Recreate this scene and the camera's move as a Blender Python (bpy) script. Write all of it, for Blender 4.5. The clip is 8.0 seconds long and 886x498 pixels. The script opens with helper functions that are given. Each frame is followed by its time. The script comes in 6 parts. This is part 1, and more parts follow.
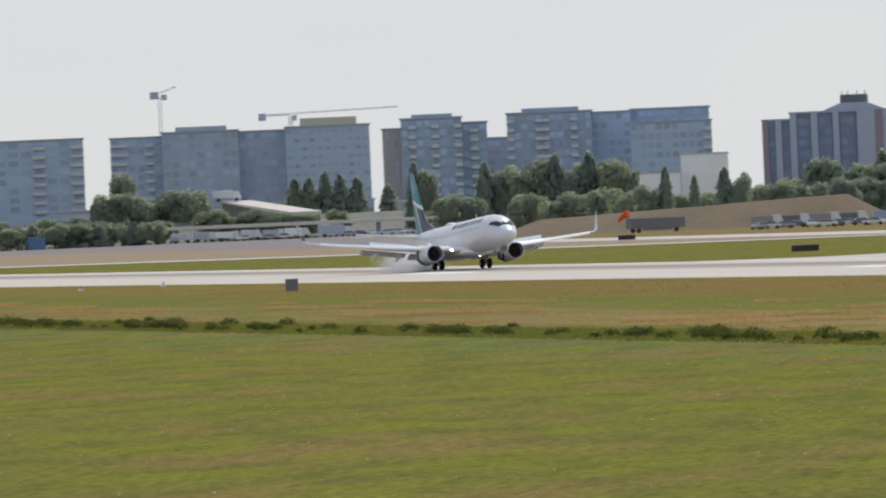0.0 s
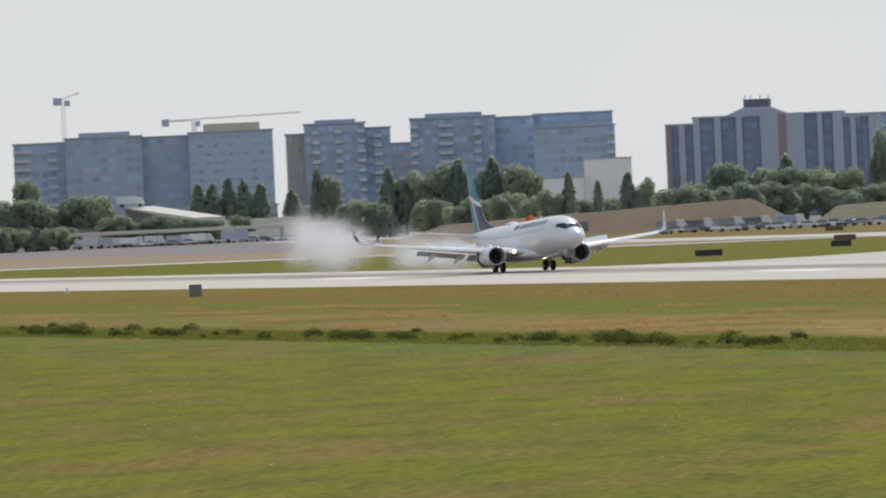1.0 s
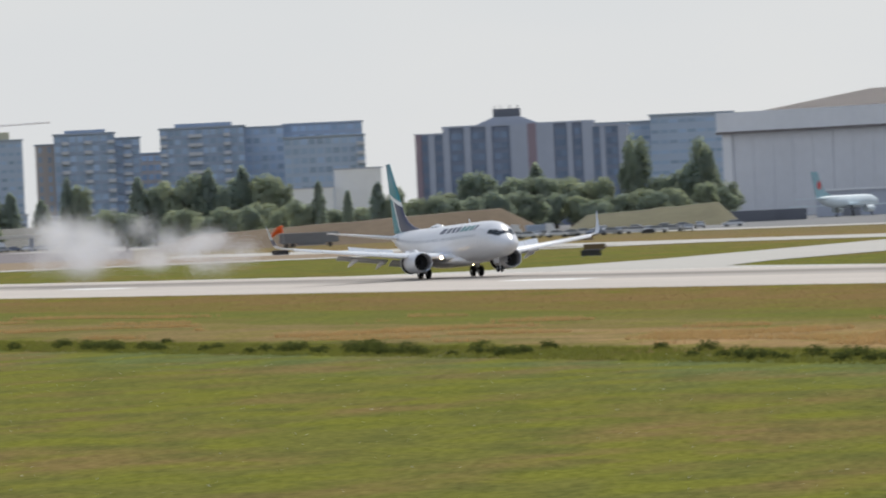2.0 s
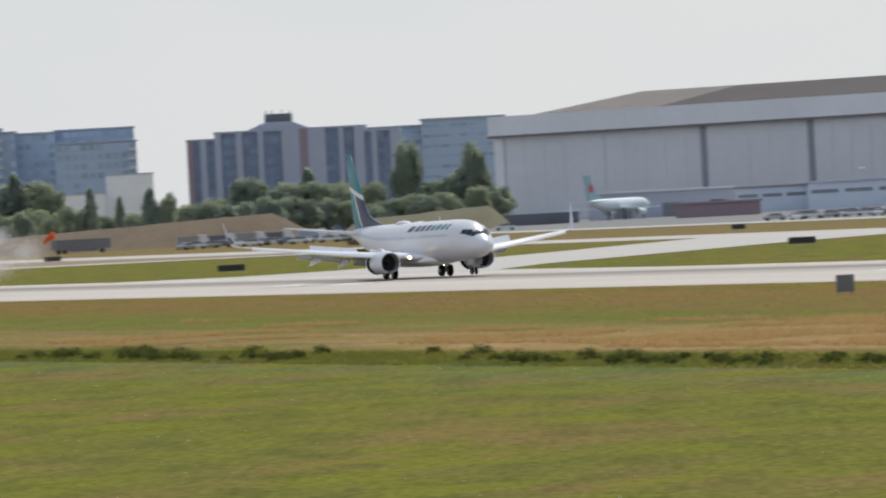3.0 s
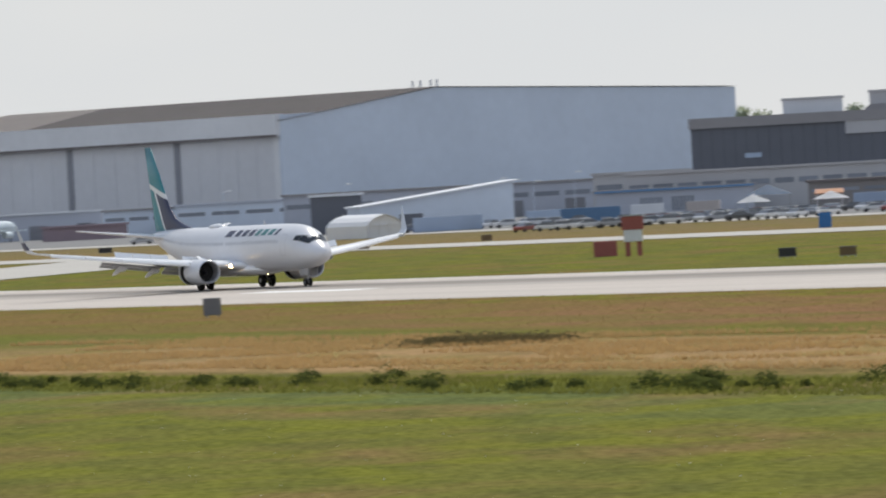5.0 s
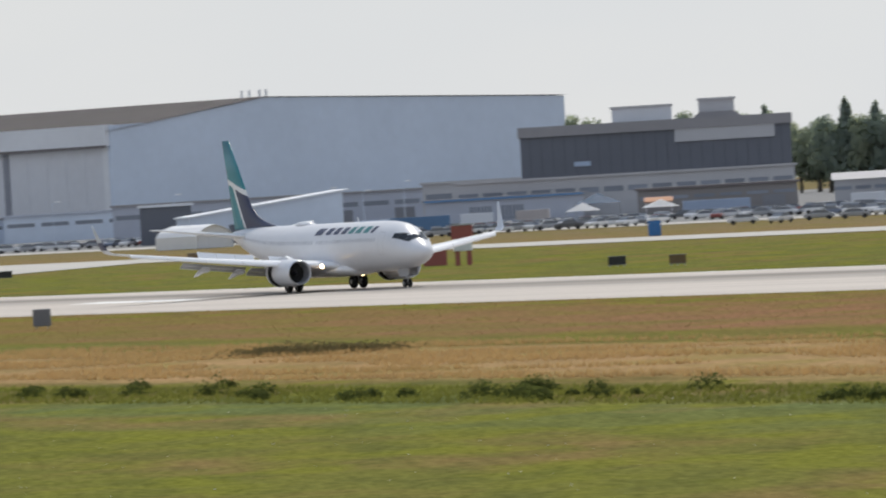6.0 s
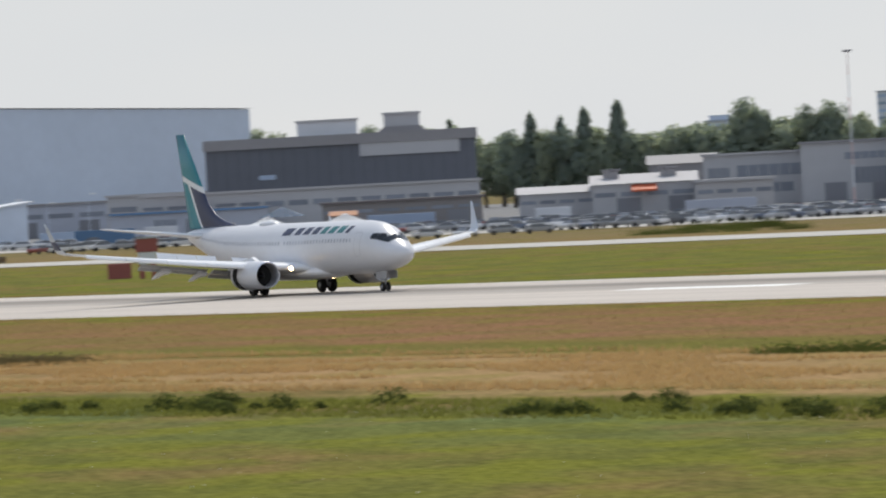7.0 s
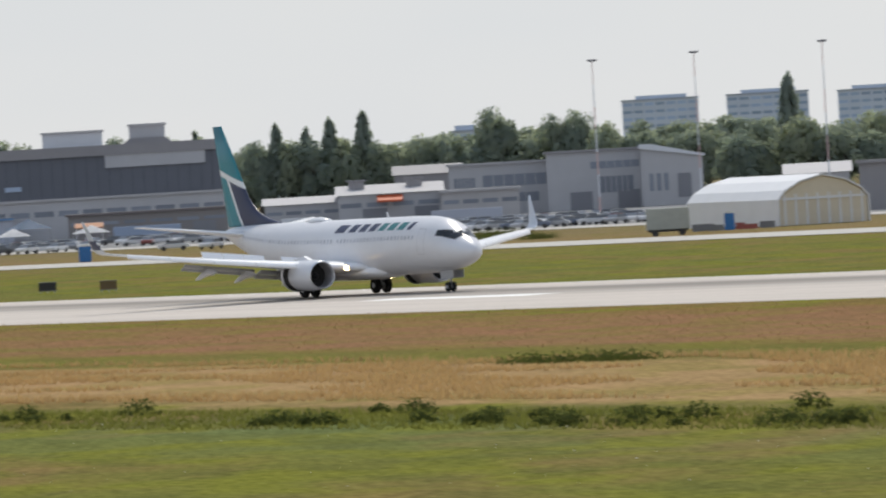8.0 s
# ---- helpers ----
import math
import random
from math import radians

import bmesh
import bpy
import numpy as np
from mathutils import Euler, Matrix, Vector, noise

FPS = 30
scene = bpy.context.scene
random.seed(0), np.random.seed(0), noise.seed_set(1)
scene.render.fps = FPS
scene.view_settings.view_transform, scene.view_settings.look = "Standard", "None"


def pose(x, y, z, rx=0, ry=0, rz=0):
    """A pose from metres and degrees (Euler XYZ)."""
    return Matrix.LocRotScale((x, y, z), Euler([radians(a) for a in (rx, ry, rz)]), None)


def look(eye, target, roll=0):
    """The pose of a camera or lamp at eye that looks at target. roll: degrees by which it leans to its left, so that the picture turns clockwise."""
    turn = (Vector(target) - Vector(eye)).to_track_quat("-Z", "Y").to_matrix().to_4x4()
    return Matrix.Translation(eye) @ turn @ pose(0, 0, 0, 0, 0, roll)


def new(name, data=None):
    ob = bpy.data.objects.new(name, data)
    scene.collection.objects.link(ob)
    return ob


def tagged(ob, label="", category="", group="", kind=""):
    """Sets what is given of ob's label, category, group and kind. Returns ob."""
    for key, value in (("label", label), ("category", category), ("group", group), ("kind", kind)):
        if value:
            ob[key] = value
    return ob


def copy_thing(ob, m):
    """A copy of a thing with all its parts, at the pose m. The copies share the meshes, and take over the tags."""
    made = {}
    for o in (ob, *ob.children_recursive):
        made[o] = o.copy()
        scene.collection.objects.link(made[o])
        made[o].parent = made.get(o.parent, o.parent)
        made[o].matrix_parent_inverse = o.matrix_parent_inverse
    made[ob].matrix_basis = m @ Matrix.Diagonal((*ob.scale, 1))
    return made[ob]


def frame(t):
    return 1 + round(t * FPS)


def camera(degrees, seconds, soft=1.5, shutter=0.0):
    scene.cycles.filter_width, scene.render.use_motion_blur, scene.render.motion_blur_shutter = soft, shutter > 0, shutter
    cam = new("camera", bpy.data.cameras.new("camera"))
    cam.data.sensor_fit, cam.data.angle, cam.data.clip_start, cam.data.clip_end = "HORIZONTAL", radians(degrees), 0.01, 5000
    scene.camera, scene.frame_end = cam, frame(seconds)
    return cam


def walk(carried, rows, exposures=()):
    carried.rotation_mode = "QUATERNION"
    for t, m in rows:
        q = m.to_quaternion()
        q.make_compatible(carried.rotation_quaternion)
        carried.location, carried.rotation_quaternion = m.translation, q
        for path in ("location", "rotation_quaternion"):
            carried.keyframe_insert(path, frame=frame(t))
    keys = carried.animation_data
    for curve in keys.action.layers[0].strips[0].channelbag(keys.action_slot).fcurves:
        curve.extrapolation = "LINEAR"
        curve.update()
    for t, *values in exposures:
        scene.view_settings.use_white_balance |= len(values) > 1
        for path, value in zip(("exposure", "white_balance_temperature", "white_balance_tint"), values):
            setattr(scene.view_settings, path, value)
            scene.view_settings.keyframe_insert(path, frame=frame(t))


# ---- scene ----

# The runway runs along x with its crown on z = 0; the tripod stands at the origin.
EYE_HEIGHT = 8.054
CENTRELINE = 308.9


def aim(bearing, tilt, lean):
    """A pose of the standing camera: bearing in degrees from -x towards +y."""
    return pose(0, 0, EYE_HEIGHT, 90 + tilt, 0, 90 - bearing) @ pose(0, 0, 0, 0, 0, lean)


cam = camera(5.532, 8.0, soft=2.1, shutter=0.4)
walk(cam, [
    (0.0, aim(16.967, -0.308, -2.45)),
    (0.5, aim(17.306, -0.307, -2.478)),
    (1.0, aim(17.57, -0.301, -2.566)),
    (1.5, aim(18.177, -0.301, -2.597)),
    (1.7, aim(18.595, -0.303, -2.60)),
    (2.8, aim(20.225, -0.342, -3.0)),
    (3.0, aim(20.555, -0.35, -3.006)),
    (3.5, aim(21.614, -0.378, -2.96)),
    (4.0, aim(22.304, -0.389, -3.029)),
    (4.5, aim(23.336, -0.409, -3.062)),
    (5.0, aim(24.512, -0.414, -3.143)),
    (5.2, aim(24.745, -0.414, -3.168)),
    (6.3, aim(26.05, -0.418, -3.31)),
    (6.5, aim(26.45, -0.422, -3.174)),
    (7.0, aim(27.55, -0.439, -3.087)),
    (7.5, aim(28.432, -0.445, -3.138)),
    (8.0, aim(29.138, -0.46, -3.346)),
])

# ---- light ----
SUN_BEARING, SUN_HEIGHT = 44.0, 50.0
sun_way = Vector((-math.cos(radians(SUN_BEARING)) * math.cos(radians(SUN_HEIGHT)),
                  math.sin(radians(SUN_BEARING)) * math.cos(radians(SUN_HEIGHT)),
                  math.sin(radians(SUN_HEIGHT))))
sun = new("sun", bpy.data.lights.new("sun", "SUN"))
sun.data.energy, sun.data.angle, sun.data.color = 2.8, radians(0.8), (1.0, 0.92, 0.80)
sun.matrix_world = look(sun_way * 100, (0, 0, 0))

world = bpy.data.worlds.new("sky")
scene.world = world
world.use_nodes = True
wn = world.node_tree
sky = wn.nodes.new("ShaderNodeTexSky")
sky.sky_type, sky.sun_disc = "NISHITA", False
sky.sun_elevation = radians(SUN_HEIGHT)
sky.sun_rotation = math.atan2(sun_way.x, sun_way.y)
sky.air_density, sky.dust_density, sky.ozone_density = 1.0, 0.25, 1.0
pale = wn.nodes.new("ShaderNodeHueSaturation")
pale.inputs["Saturation"].default_value = 0.22
cool = wn.nodes.new("ShaderNodeMix")
cool.data_type, cool.blend_type = "RGBA", "MULTIPLY"
cool.inputs[0].default_value, cool.inputs[7].default_value = 1.0, (0.965, 1.0, 1.06, 1)
wn.links.new(sky.outputs[0], pale.inputs["Color"])
wn.links.new(pale.outputs[0], cool.inputs[6])
# thin high haze evens the sky out and carries faint cloud
dome, veil, haze = wn.nodes.new("ShaderNodeTexCoord"), wn.nodes.new("ShaderNodeTexNoise"), wn.nodes.new("ShaderNodeMix")
span = wn.nodes.new("ShaderNodeMapping")
span.inputs["Scale"].default_value = (1.0, 1.0, 3.0)
veil.inputs["Scale"].default_value, veil.inputs["Detail"].default_value = 14.0, 3.0
tone = wn.nodes.new("ShaderNodeValToRGB")
tone.color_ramp.elements[0].position, tone.color_ramp.elements[0].color = 0.35, (9.1, 9.35, 9.6, 1)
tone.color_ramp.elements[1].position, tone.color_ramp.elements[1].color = 0.75, (9.9, 9.9, 9.8, 1)
haze.data_type = "RGBA"
haze.inputs[0].default_value = 0.68
wn.links.new(dome.outputs["Generated"], span.inputs[0])
wn.links.new(span.outputs[0], veil.inputs["Vector"])
wn.links.new(veil.outputs["Fac"], tone.inputs[0])
wn.links.new(cool.outputs[2], haze.inputs[6])
# bluer overhead than near the horizon
upward, height, blue = wn.nodes.new("ShaderNodeSeparateXYZ"), wn.nodes.new("ShaderNodeMapRange"), wn.nodes.new("ShaderNodeMix")
height.inputs["From Min"].default_value, height.inputs["From Max"].default_value = 0.06, 0.75
blue.data_type = "RGBA"
blue.inputs[7].default_value = (5.9, 7.6, 10.4, 1)
wn.links.new(dome.outputs["Generated"], upward.inputs[0])
wn.links.new(upward.outputs[2], height.inputs["Value"])
wn.links.new(height.outputs[0], blue.inputs[0])
wn.links.new(tone.outputs[0], blue.inputs[6])
wn.links.new(blue.outputs[2], haze.inputs[7])
wn.links.new(haze.outputs[2], wn.nodes["Background"].inputs[0])
wn.nodes["Background"].inputs[1].default_value = 0.076
scene.view_settings.exposure = 0.0


# ---- materials ----
def material(name, colour, rough=0.7, metal=0.0, spread=0.12, grain=2.0, stain=0.15, bump=0.0, emit=None, alpha=1.0, vary=0.0):
    """A surface with variation at two scales: fine grain (size 1/grain m) and broad stains."""
    m = bpy.data.materials.new(name)
    m.use_nodes = True
    n, l = m.node_tree.nodes, m.node_tree.links
    b = n["Principled BSDF"]
    b.inputs["Roughness"].default_value, b.inputs["Metallic"].default_value = rough, metal
    co = n.new("ShaderNodeTexCoord")
    fine, broad = n.new("ShaderNodeTexNoise"), n.new("ShaderNodeTexNoise")
    fine.inputs["Scale"].default_value, fine.inputs["Detail"].default_value = grain, 4
    broad.inputs["Scale"].default_value, broad.inputs["Detail"].default_value = grain / 9, 3
    l.new(co.outputs["Object"], fine.inputs["Vector"]), l.new(co.outputs["Object"], broad.inputs["Vector"])
    add = n.new("ShaderNodeMath")
    add.operation = "MULTIPLY_ADD"
    add.inputs[1].default_value = spread * 2
    l.new(fine.outputs["Fac"], add.inputs[0])
    second = n.new("ShaderNodeMath")
    second.operation = "MULTIPLY_ADD"
    second.inputs[1].default_value, second.inputs[2].default_value = stain * 2, 1 - spread - stain
    l.new(broad.outputs["Fac"], second.inputs[0]), l.new(second.outputs[0], add.inputs[2])
    value = add.outputs[0]
    if vary:
        info, third = n.new("ShaderNodeObjectInfo"), n.new("ShaderNodeMath")
        third.operation = "MULTIPLY_ADD"
        third.inputs[1].default_value = vary
        l.new(info.outputs["Random"], third.inputs[0])
        l.new(value, third.inputs[2])
        value = third.outputs[0]
    hue = n.new("ShaderNodeHueSaturation")
    hue.inputs["Color"].default_value = (*colour, 1)
    l.new(value, hue.inputs["Value"])
    l.new(hue.outputs[0], b.inputs["Base Color"])
    if bump:
        bp = n.new("ShaderNodeBump")
        bp.inputs["Strength"].default_value, bp.inputs["Distance"].default_value = bump, 0.05
        l.new(fine.outputs["Fac"], bp.inputs["Height"]), l.new(bp.outputs[0], b.inputs["Normal"])
    if emit:
        b.inputs["Emission Color"].default_value, b.inputs["Emission Strength"].default_value = (*emit[0], 1), emit[1]
    b.inputs["Alpha"].default_value = alpha
    return m


def ramp_of(n, l, source, stops):
    r = n.new("ShaderNodeValToRGB")
    while len(r.color_ramp.elements) < len(stops):
        r.color_ramp.elements.new(1.0)
    for e, (p, c) in zip(r.color_ramp.elements, stops):
        e.position, e.color = p, (*c, 1)
    l.new(source, r.inputs[0])
    return r


def noise_node(n, l, vector, scale, detail=3.0, rough=0.55):
    t = n.new("ShaderNodeTexNoise")
    t.inputs["Scale"].default_value, t.inputs["Detail"].default_value, t.inputs["Roughness"].default_value = scale, detail, rough
    l.new(vector, t.inputs["Vector"])
    return t.outputs["Fac"]


def mix_colour(n, l, fac, a, b, kind="MIX"):
    m = n.new("ShaderNodeMix")
    m.data_type, m.blend_type = "RGBA", kind
    for value, i in ((fac, 0), (a, 6), (b, 7)):
        if isinstance(value, (int, float)):
            m.inputs[i].default_value = value
        elif isinstance(value, tuple):
            m.inputs[i].default_value = (*value, 1)
        else:
            l.new(value, m.inputs[i])
    return m.outputs[2]


def sums(n, l, kind, a, b, c=None):
    m = n.new("ShaderNodeMath")
    m.operation = kind
    for i, value in enumerate((a, b, c)):
        if value is None:
            continue
        if isinstance(value, (int, float)):
            m.inputs[i].default_value = value
        else:
            l.new(value, m.inputs[i])
    return m.outputs[0]


def grass_ground():
    """Airfield grass: mown green, a strip of dry tall grass, reddish dry turf by the runway, green beyond it."""
    m = bpy.data.materials.new("grass")
    m.use_nodes = True
    n, l = m.node_tree.nodes, m.node_tree.links
    b = n["Principled BSDF"]
    b.inputs["Roughness"].default_value = 0.9
    b.inputs["Specular IOR Level"].default_value = 0.0
    geo, sep = n.new("ShaderNodeNewGeometry"), n.new("ShaderNodeSeparateXYZ")
    l.new(geo.outputs["Position"], sep.inputs[0])
    where = geo.outputs["Position"]
    # distance from the tripod's side, along lines a little askew to the runway
    skew = sums(n, l, "MULTIPLY_ADD", sep.outputs[0], 0.048, 13.8)
    near = sums(n, l, "LESS_THAN", sep.outputs[1], 262.0)
    v = sums(n, l, "MULTIPLY_ADD", skew, near, sep.outputs[1])
    stretch = n.new("ShaderNodeMapping")
    stretch.inputs["Scale"].default_value = (0.10, 1.0, 1.0)
    l.new(where, stretch.inputs[0])
    far_noise = noise_node(n, l, stretch.outputs[0], 0.10, 4, 0.6)
    # mowing and drainage lines run askew to the runway: blotches are long that way
    mown = n.new("ShaderNodeMapping")
    mown.vector_type = "TEXTURE"
    mown.inputs["Rotation"].default_value, mown.inputs["Scale"].default_value = (0, 0, radians(-22)), (2.2, 1.0, 1.0)
    l.new(where, mown.inputs[0])
    grown = n.new("ShaderNodeMapping")
    grown.vector_type = "TEXTURE"
    grown.inputs["Rotation"].default_value, grown.inputs["Scale"].default_value = (0, 0, radians(-22)), (3.4, 1.0, 1.0)
    l.new(where, grown.inputs[0])
    wob = sums(n, l, "MULTIPLY_ADD", far_noise, 22.0, -11.0)
    v = sums(n, l, "ADD", v, wob)
    fac = sums(n, l, "DIVIDE", v, 700.0)
    bands = ramp_of(n, l, fac, [(0.0, (0.174, 0.168, 0.045)), (132 / 700, (0.174, 0.174, 0.046)), (150 / 700, (0.150, 0.178, 0.068)), (157 / 700, (0.120, 0.130, 0.046)), (164 / 700, (0.165, 0.155, 0.052)),
                                (171 / 700, (0.415, 0.272, 0.140)), (197 / 700, (0.395, 0.258, 0.132)), (202 / 700, (0.165, 0.158, 0.046)),
                                (211 / 700, (0.185, 0.158, 0.050)), (217 / 700, (0.285, 0.160, 0.090)), (262 / 700, (0.272, 0.152, 0.085)),
                                (270 / 700, (0.240, 0.160, 0.062)), (300 / 700, (0.200, 0.165, 0.060)), (345 / 700, (0.168, 0.172, 0.052)),
                                (440 / 700, (0.172, 0.176, 0.052)), (490 / 700, (0.205, 0.175, 0.070)), (535 / 700, (0.255, 0.185, 0.095)),
                                (640 / 700, (0.225, 0.180, 0.105))])
    # the dry strip is greener towards the runway's far end
    greener = sums(n, l, "MULTIPLY", sums(n, l, "GREATER_THAN", v, 164.0), sums(n, l, "LESS_THAN", v, 210.0))
    along = n.new("ShaderNodeMapRange")
    along.inputs["From Min"].default_value, along.inputs["From Max"].default_value = -430.0, -600.0
    along.inputs["To Max"].default_value = 0.75
    l.new(sums(n, l, "MULTIPLY_ADD", far_noise, 400.0, sums(n, l, "ADD", sep.outputs[0], -200.0)), along.inputs["Value"])
    base = mix_colour(n, l, sums(n, l, "MULTIPLY", greener, along.outputs[0]), bands.outputs[0], (0.205, 0.170, 0.074))
    # weeds break up the straw
    weedy = n.new("ShaderNodeMapping")
    weedy.inputs["Scale"].default_value = (0.030, 0.12, 1.0)
    l.new(where, weedy.inputs[0])
    weeds = ramp_of(n, l, noise_node(n, l, weedy.outputs[0], 1.0, 4, 0.6), [(0.46, (0, 0, 0)), (0.56, (1, 1, 1))])
    rank = sums(n, l, "MULTIPLY", sums(n, l, "GREATER_THAN", v, 160.0), sums(n, l, "LESS_THAN", v, 226.0))
    base = mix_colour(n, l, sums(n, l, "MULTIPLY", sums(n, l, "MULTIPLY", weeds.outputs[0], sums(n, l, "MULTIPLY_ADD", along.outputs[0], 0.7, 0.12)), rank), base, (0.150, 0.158, 0.048))
    # a greener swathe behind the straw, wider towards the far end
    swathe = sums(n, l, "MULTIPLY", sums(n, l, "GREATER_THAN", v, 190.0), sums(n, l, "LESS_THAN", v, 228.0))
    base = mix_colour(n, l, sums(n, l, "MULTIPLY", swathe, along.outputs[0]), base, (0.158, 0.172, 0.046))
    # and the verge is less red there
    verge = sums(n, l, "MULTIPLY", sums(n, l, "GREATER_THAN", v, 212.0), sums(n, l, "LESS_THAN", v, 280.0))
    base = mix_colour(n, l, sums(n, l, "MULTIPLY", verge, along.outputs[0]), base, (0.222, 0.162, 0.062))
    patch = noise_node(n, l, mown.outputs[0], 0.08, 4, 0.55)
    strip = sums(n, l, "MULTIPLY", sums(n, l, "GREATER_THAN", v, 168.0), sums(n, l, "LESS_THAN", v, 268.0))
    strip = sums(n, l, "MAXIMUM", strip, sums(n, l, "GREATER_THAN", v, 505.0))
    open_lawn = sums(n, l, "MULTIPLY_ADD", strip, -0.55, 1.0)
    dry = ramp_of(n, l, patch, [(0.46, (0, 0, 0)), (0.66, (1, 1, 1))])
    colour = mix_colour(n, l, sums(n, l, "MULTIPLY", sums(n, l, "MULTIPLY", dry.outputs[0], 0.8), open_lawn), base, (0.240, 0.166, 0.072))
    patch2 = noise_node(n, l, mown.outputs[0], 0.17, 3, 0.5)
    lush = ramp_of(n, l, patch2, [(0.47, (0, 0, 0)), (0.62, (1, 1, 1))])
    colour = mix_colour(n, l, sums(n, l, "MULTIPLY", sums(n, l, "MULTIPLY", lush.outputs[0], 0.8), open_lawn), colour, (0.192, 0.198, 0.036))
    shade = noise_node(n, l, grown.outputs[0], 0.34, 4, 0.55)
    deep = ramp_of(n, l, shade, [(0.34, (1, 1, 1)), (0.54, (0, 0, 0))])
    colour = mix_colour(n, l, sums(n, l, "MULTIPLY", sums(n, l, "MULTIPLY", deep.outputs[0], 0.40), open_lawn), colour, (0.090, 0.100, 0.038))
    fine = noise_node(n, l, grown.outputs[0], 2.2, 6, 0.68)
    tufts = sums(n, l, "MULTIPLY_ADD", fine, 1.55, 0.19)
    hue = n.new("ShaderNodeHueSaturation")
    l.new(colour, hue.inputs["Color"]), l.new(tufts, hue.inputs["Value"])
    l.new(hue.outputs[0], b.inputs["Base Color"])
    bp = n.new("ShaderNodeBump")
    bp.inputs["Strength"].default_value, bp.inputs["Distance"].default_value = 0.45, 0.25
    l.new(fine, bp.inputs["Height"]), l.new(bp.outputs[0], b.inputs["Normal"])
    return m


def paving(name, colour, streak=0.25, tone=0.15, rubber=False):
    """Concrete or asphalt with long dark streaks along x and fine grain."""
    m = bpy.data.materials.new(name)
    m.use_nodes = True
    n, l = m.node_tree.nodes, m.node_tree.links
    b = n["Principled BSDF"]
    b.inputs["Roughness"].default_value = 0.8
    b.inputs["Specular IOR Level"].default_value = 0.12
    geo = n.new("ShaderNodeNewGeometry")
    long = n.new("ShaderNodeMapping")
    long.inputs["Scale"].default_value = (0.012, 0.6, 1.0)
    l.new(geo.outputs["Position"], long.inputs[0])
    streaks = noise_node(n, l, long.outputs[0], 1.0, 4, 0.6)
    grain = noise_node(n, l, geo.outputs["Position"], 1.2, 5, 0.7)
    value = sums(n, l, "MULTIPLY_ADD", streaks, streak * 2, 1 - streak - tone)
    value = sums(n, l, "MULTIPLY_ADD", grain, tone * 2, value)
    hue = n.new("ShaderNodeHueSaturation")
    hue.inputs["Color"].default_value = (*colour, 1)
    if rubber:
        # tyre rubber along the middle, patchy
        sep = n.new("ShaderNodeSeparateXYZ")
        l.new(geo.outputs["Position"], sep.inputs[0])
        off = sums(n, l, "ABSOLUTE", sums(n, l, "SUBTRACT", sep.outputs[1], CENTRELINE), 0.0)
        worn = ramp_of(n, l, sums(n, l, "MULTIPLY_ADD", streaks, 0.14, sums(n, l, "DIVIDE", off, 60.0)), [(0.10, (0.50, 0.50, 0.52)), (0.26, (1.05, 1.04, 1.02))])
        value = sums(n, l, "MULTIPLY", value, worn.outputs[0])
    l.new(value, hue.inputs["Value"]), l.new(hue.outputs[0], b.inputs["Base Color"])
    return m


GRASS = grass_ground()
RUNWAY = paving("runway_concrete", (0.525, 0.475, 0.425), rubber=True)
TAXIWAY = paving("taxiway_concrete", (0.50, 0.48, 0.44), 0.15)
APRON = paving("apron_asphalt", (0.22, 0.22, 0.22), 0.2)
MARKING = material("white_marking", (0.8, 0.8, 0.78), 0.6, stain=0.2)


# ---- building helpers ----
def part(name, bm, mat, parent=None, label="", smooth=False):
    """Links a bmesh as one mesh object, under a thing or a part."""
    data = bpy.data.meshes.new(name)
    bm.to_mesh(data)
    bm.free()
    for m in (mat if isinstance(mat, (list, tuple)) else [mat]):
        data.materials.append(m)
    if smooth:
        for f in data.polygons:
            f.use_smooth = True
    ob = new(name, data)
    if parent:
        ob.parent = parent
    return tagged(ob, label)


def again(ob, m, parent=None):
    """Another object on the mesh of ob, at the pose m in its parent's space."""
    made = new(ob.name.split(".")[0], ob.data)
    made.parent = parent or ob.parent
    made.matrix_basis = m
    return made


def thing(name, m, label, category, group="", kind=""):
    ob = new(name)
    ob.empty_display_size = 0.5
    ob.matrix_basis = m
    return tagged(ob, label, category, group, kind)


def box(bm, x0, x1, y0, y1, z0, z1, bevel=0.0):
    """Adds a box to bm, its edges rounded by bevel."""
    made = bmesh.ops.create_cube(bm, size=1.0, matrix=Matrix.LocRotScale(((x0 + x1) / 2, (y0 + y1) / 2, (z0 + z1) / 2), None, (x1 - x0, y1 - y0, z1 - z0)))
    if bevel:
        edges = {e for v in made["verts"] for e in v.link_edges}
        bmesh.ops.bevel(bm, geom=list(edges), offset=bevel, segments=2, affect="EDGES", profile=0.5)
    return bm


def boxed(*size, bevel=0.0):
    return box(bmesh.new(), *size, bevel=bevel)


def prism(bm, outline, a, b, axis="y"):
    """Adds the outline (pairs) drawn out from a to b along axis: pairs are x,z for y; y,z for x; x,y for z."""
    put = {"y": lambda p, d: (p[0], d, p[1]), "x": lambda p, d: (d, p[0], p[1]), "z": lambda p, d: (p[0], p[1], d)}[axis]
    low = [bm.verts.new(put(p, a)) for p in outline]
    high = [bm.verts.new(put(p, b)) for p in outline]
    k = len(outline)
    bm.faces.new(low), bm.faces.new(high)
    for i in range(k):
        bm.faces.new((low[i], low[(i + 1) % k], high[(i + 1) % k], high[i]))
    bmesh.ops.recalc_face_normals(bm, faces=bm.faces)
    return bm


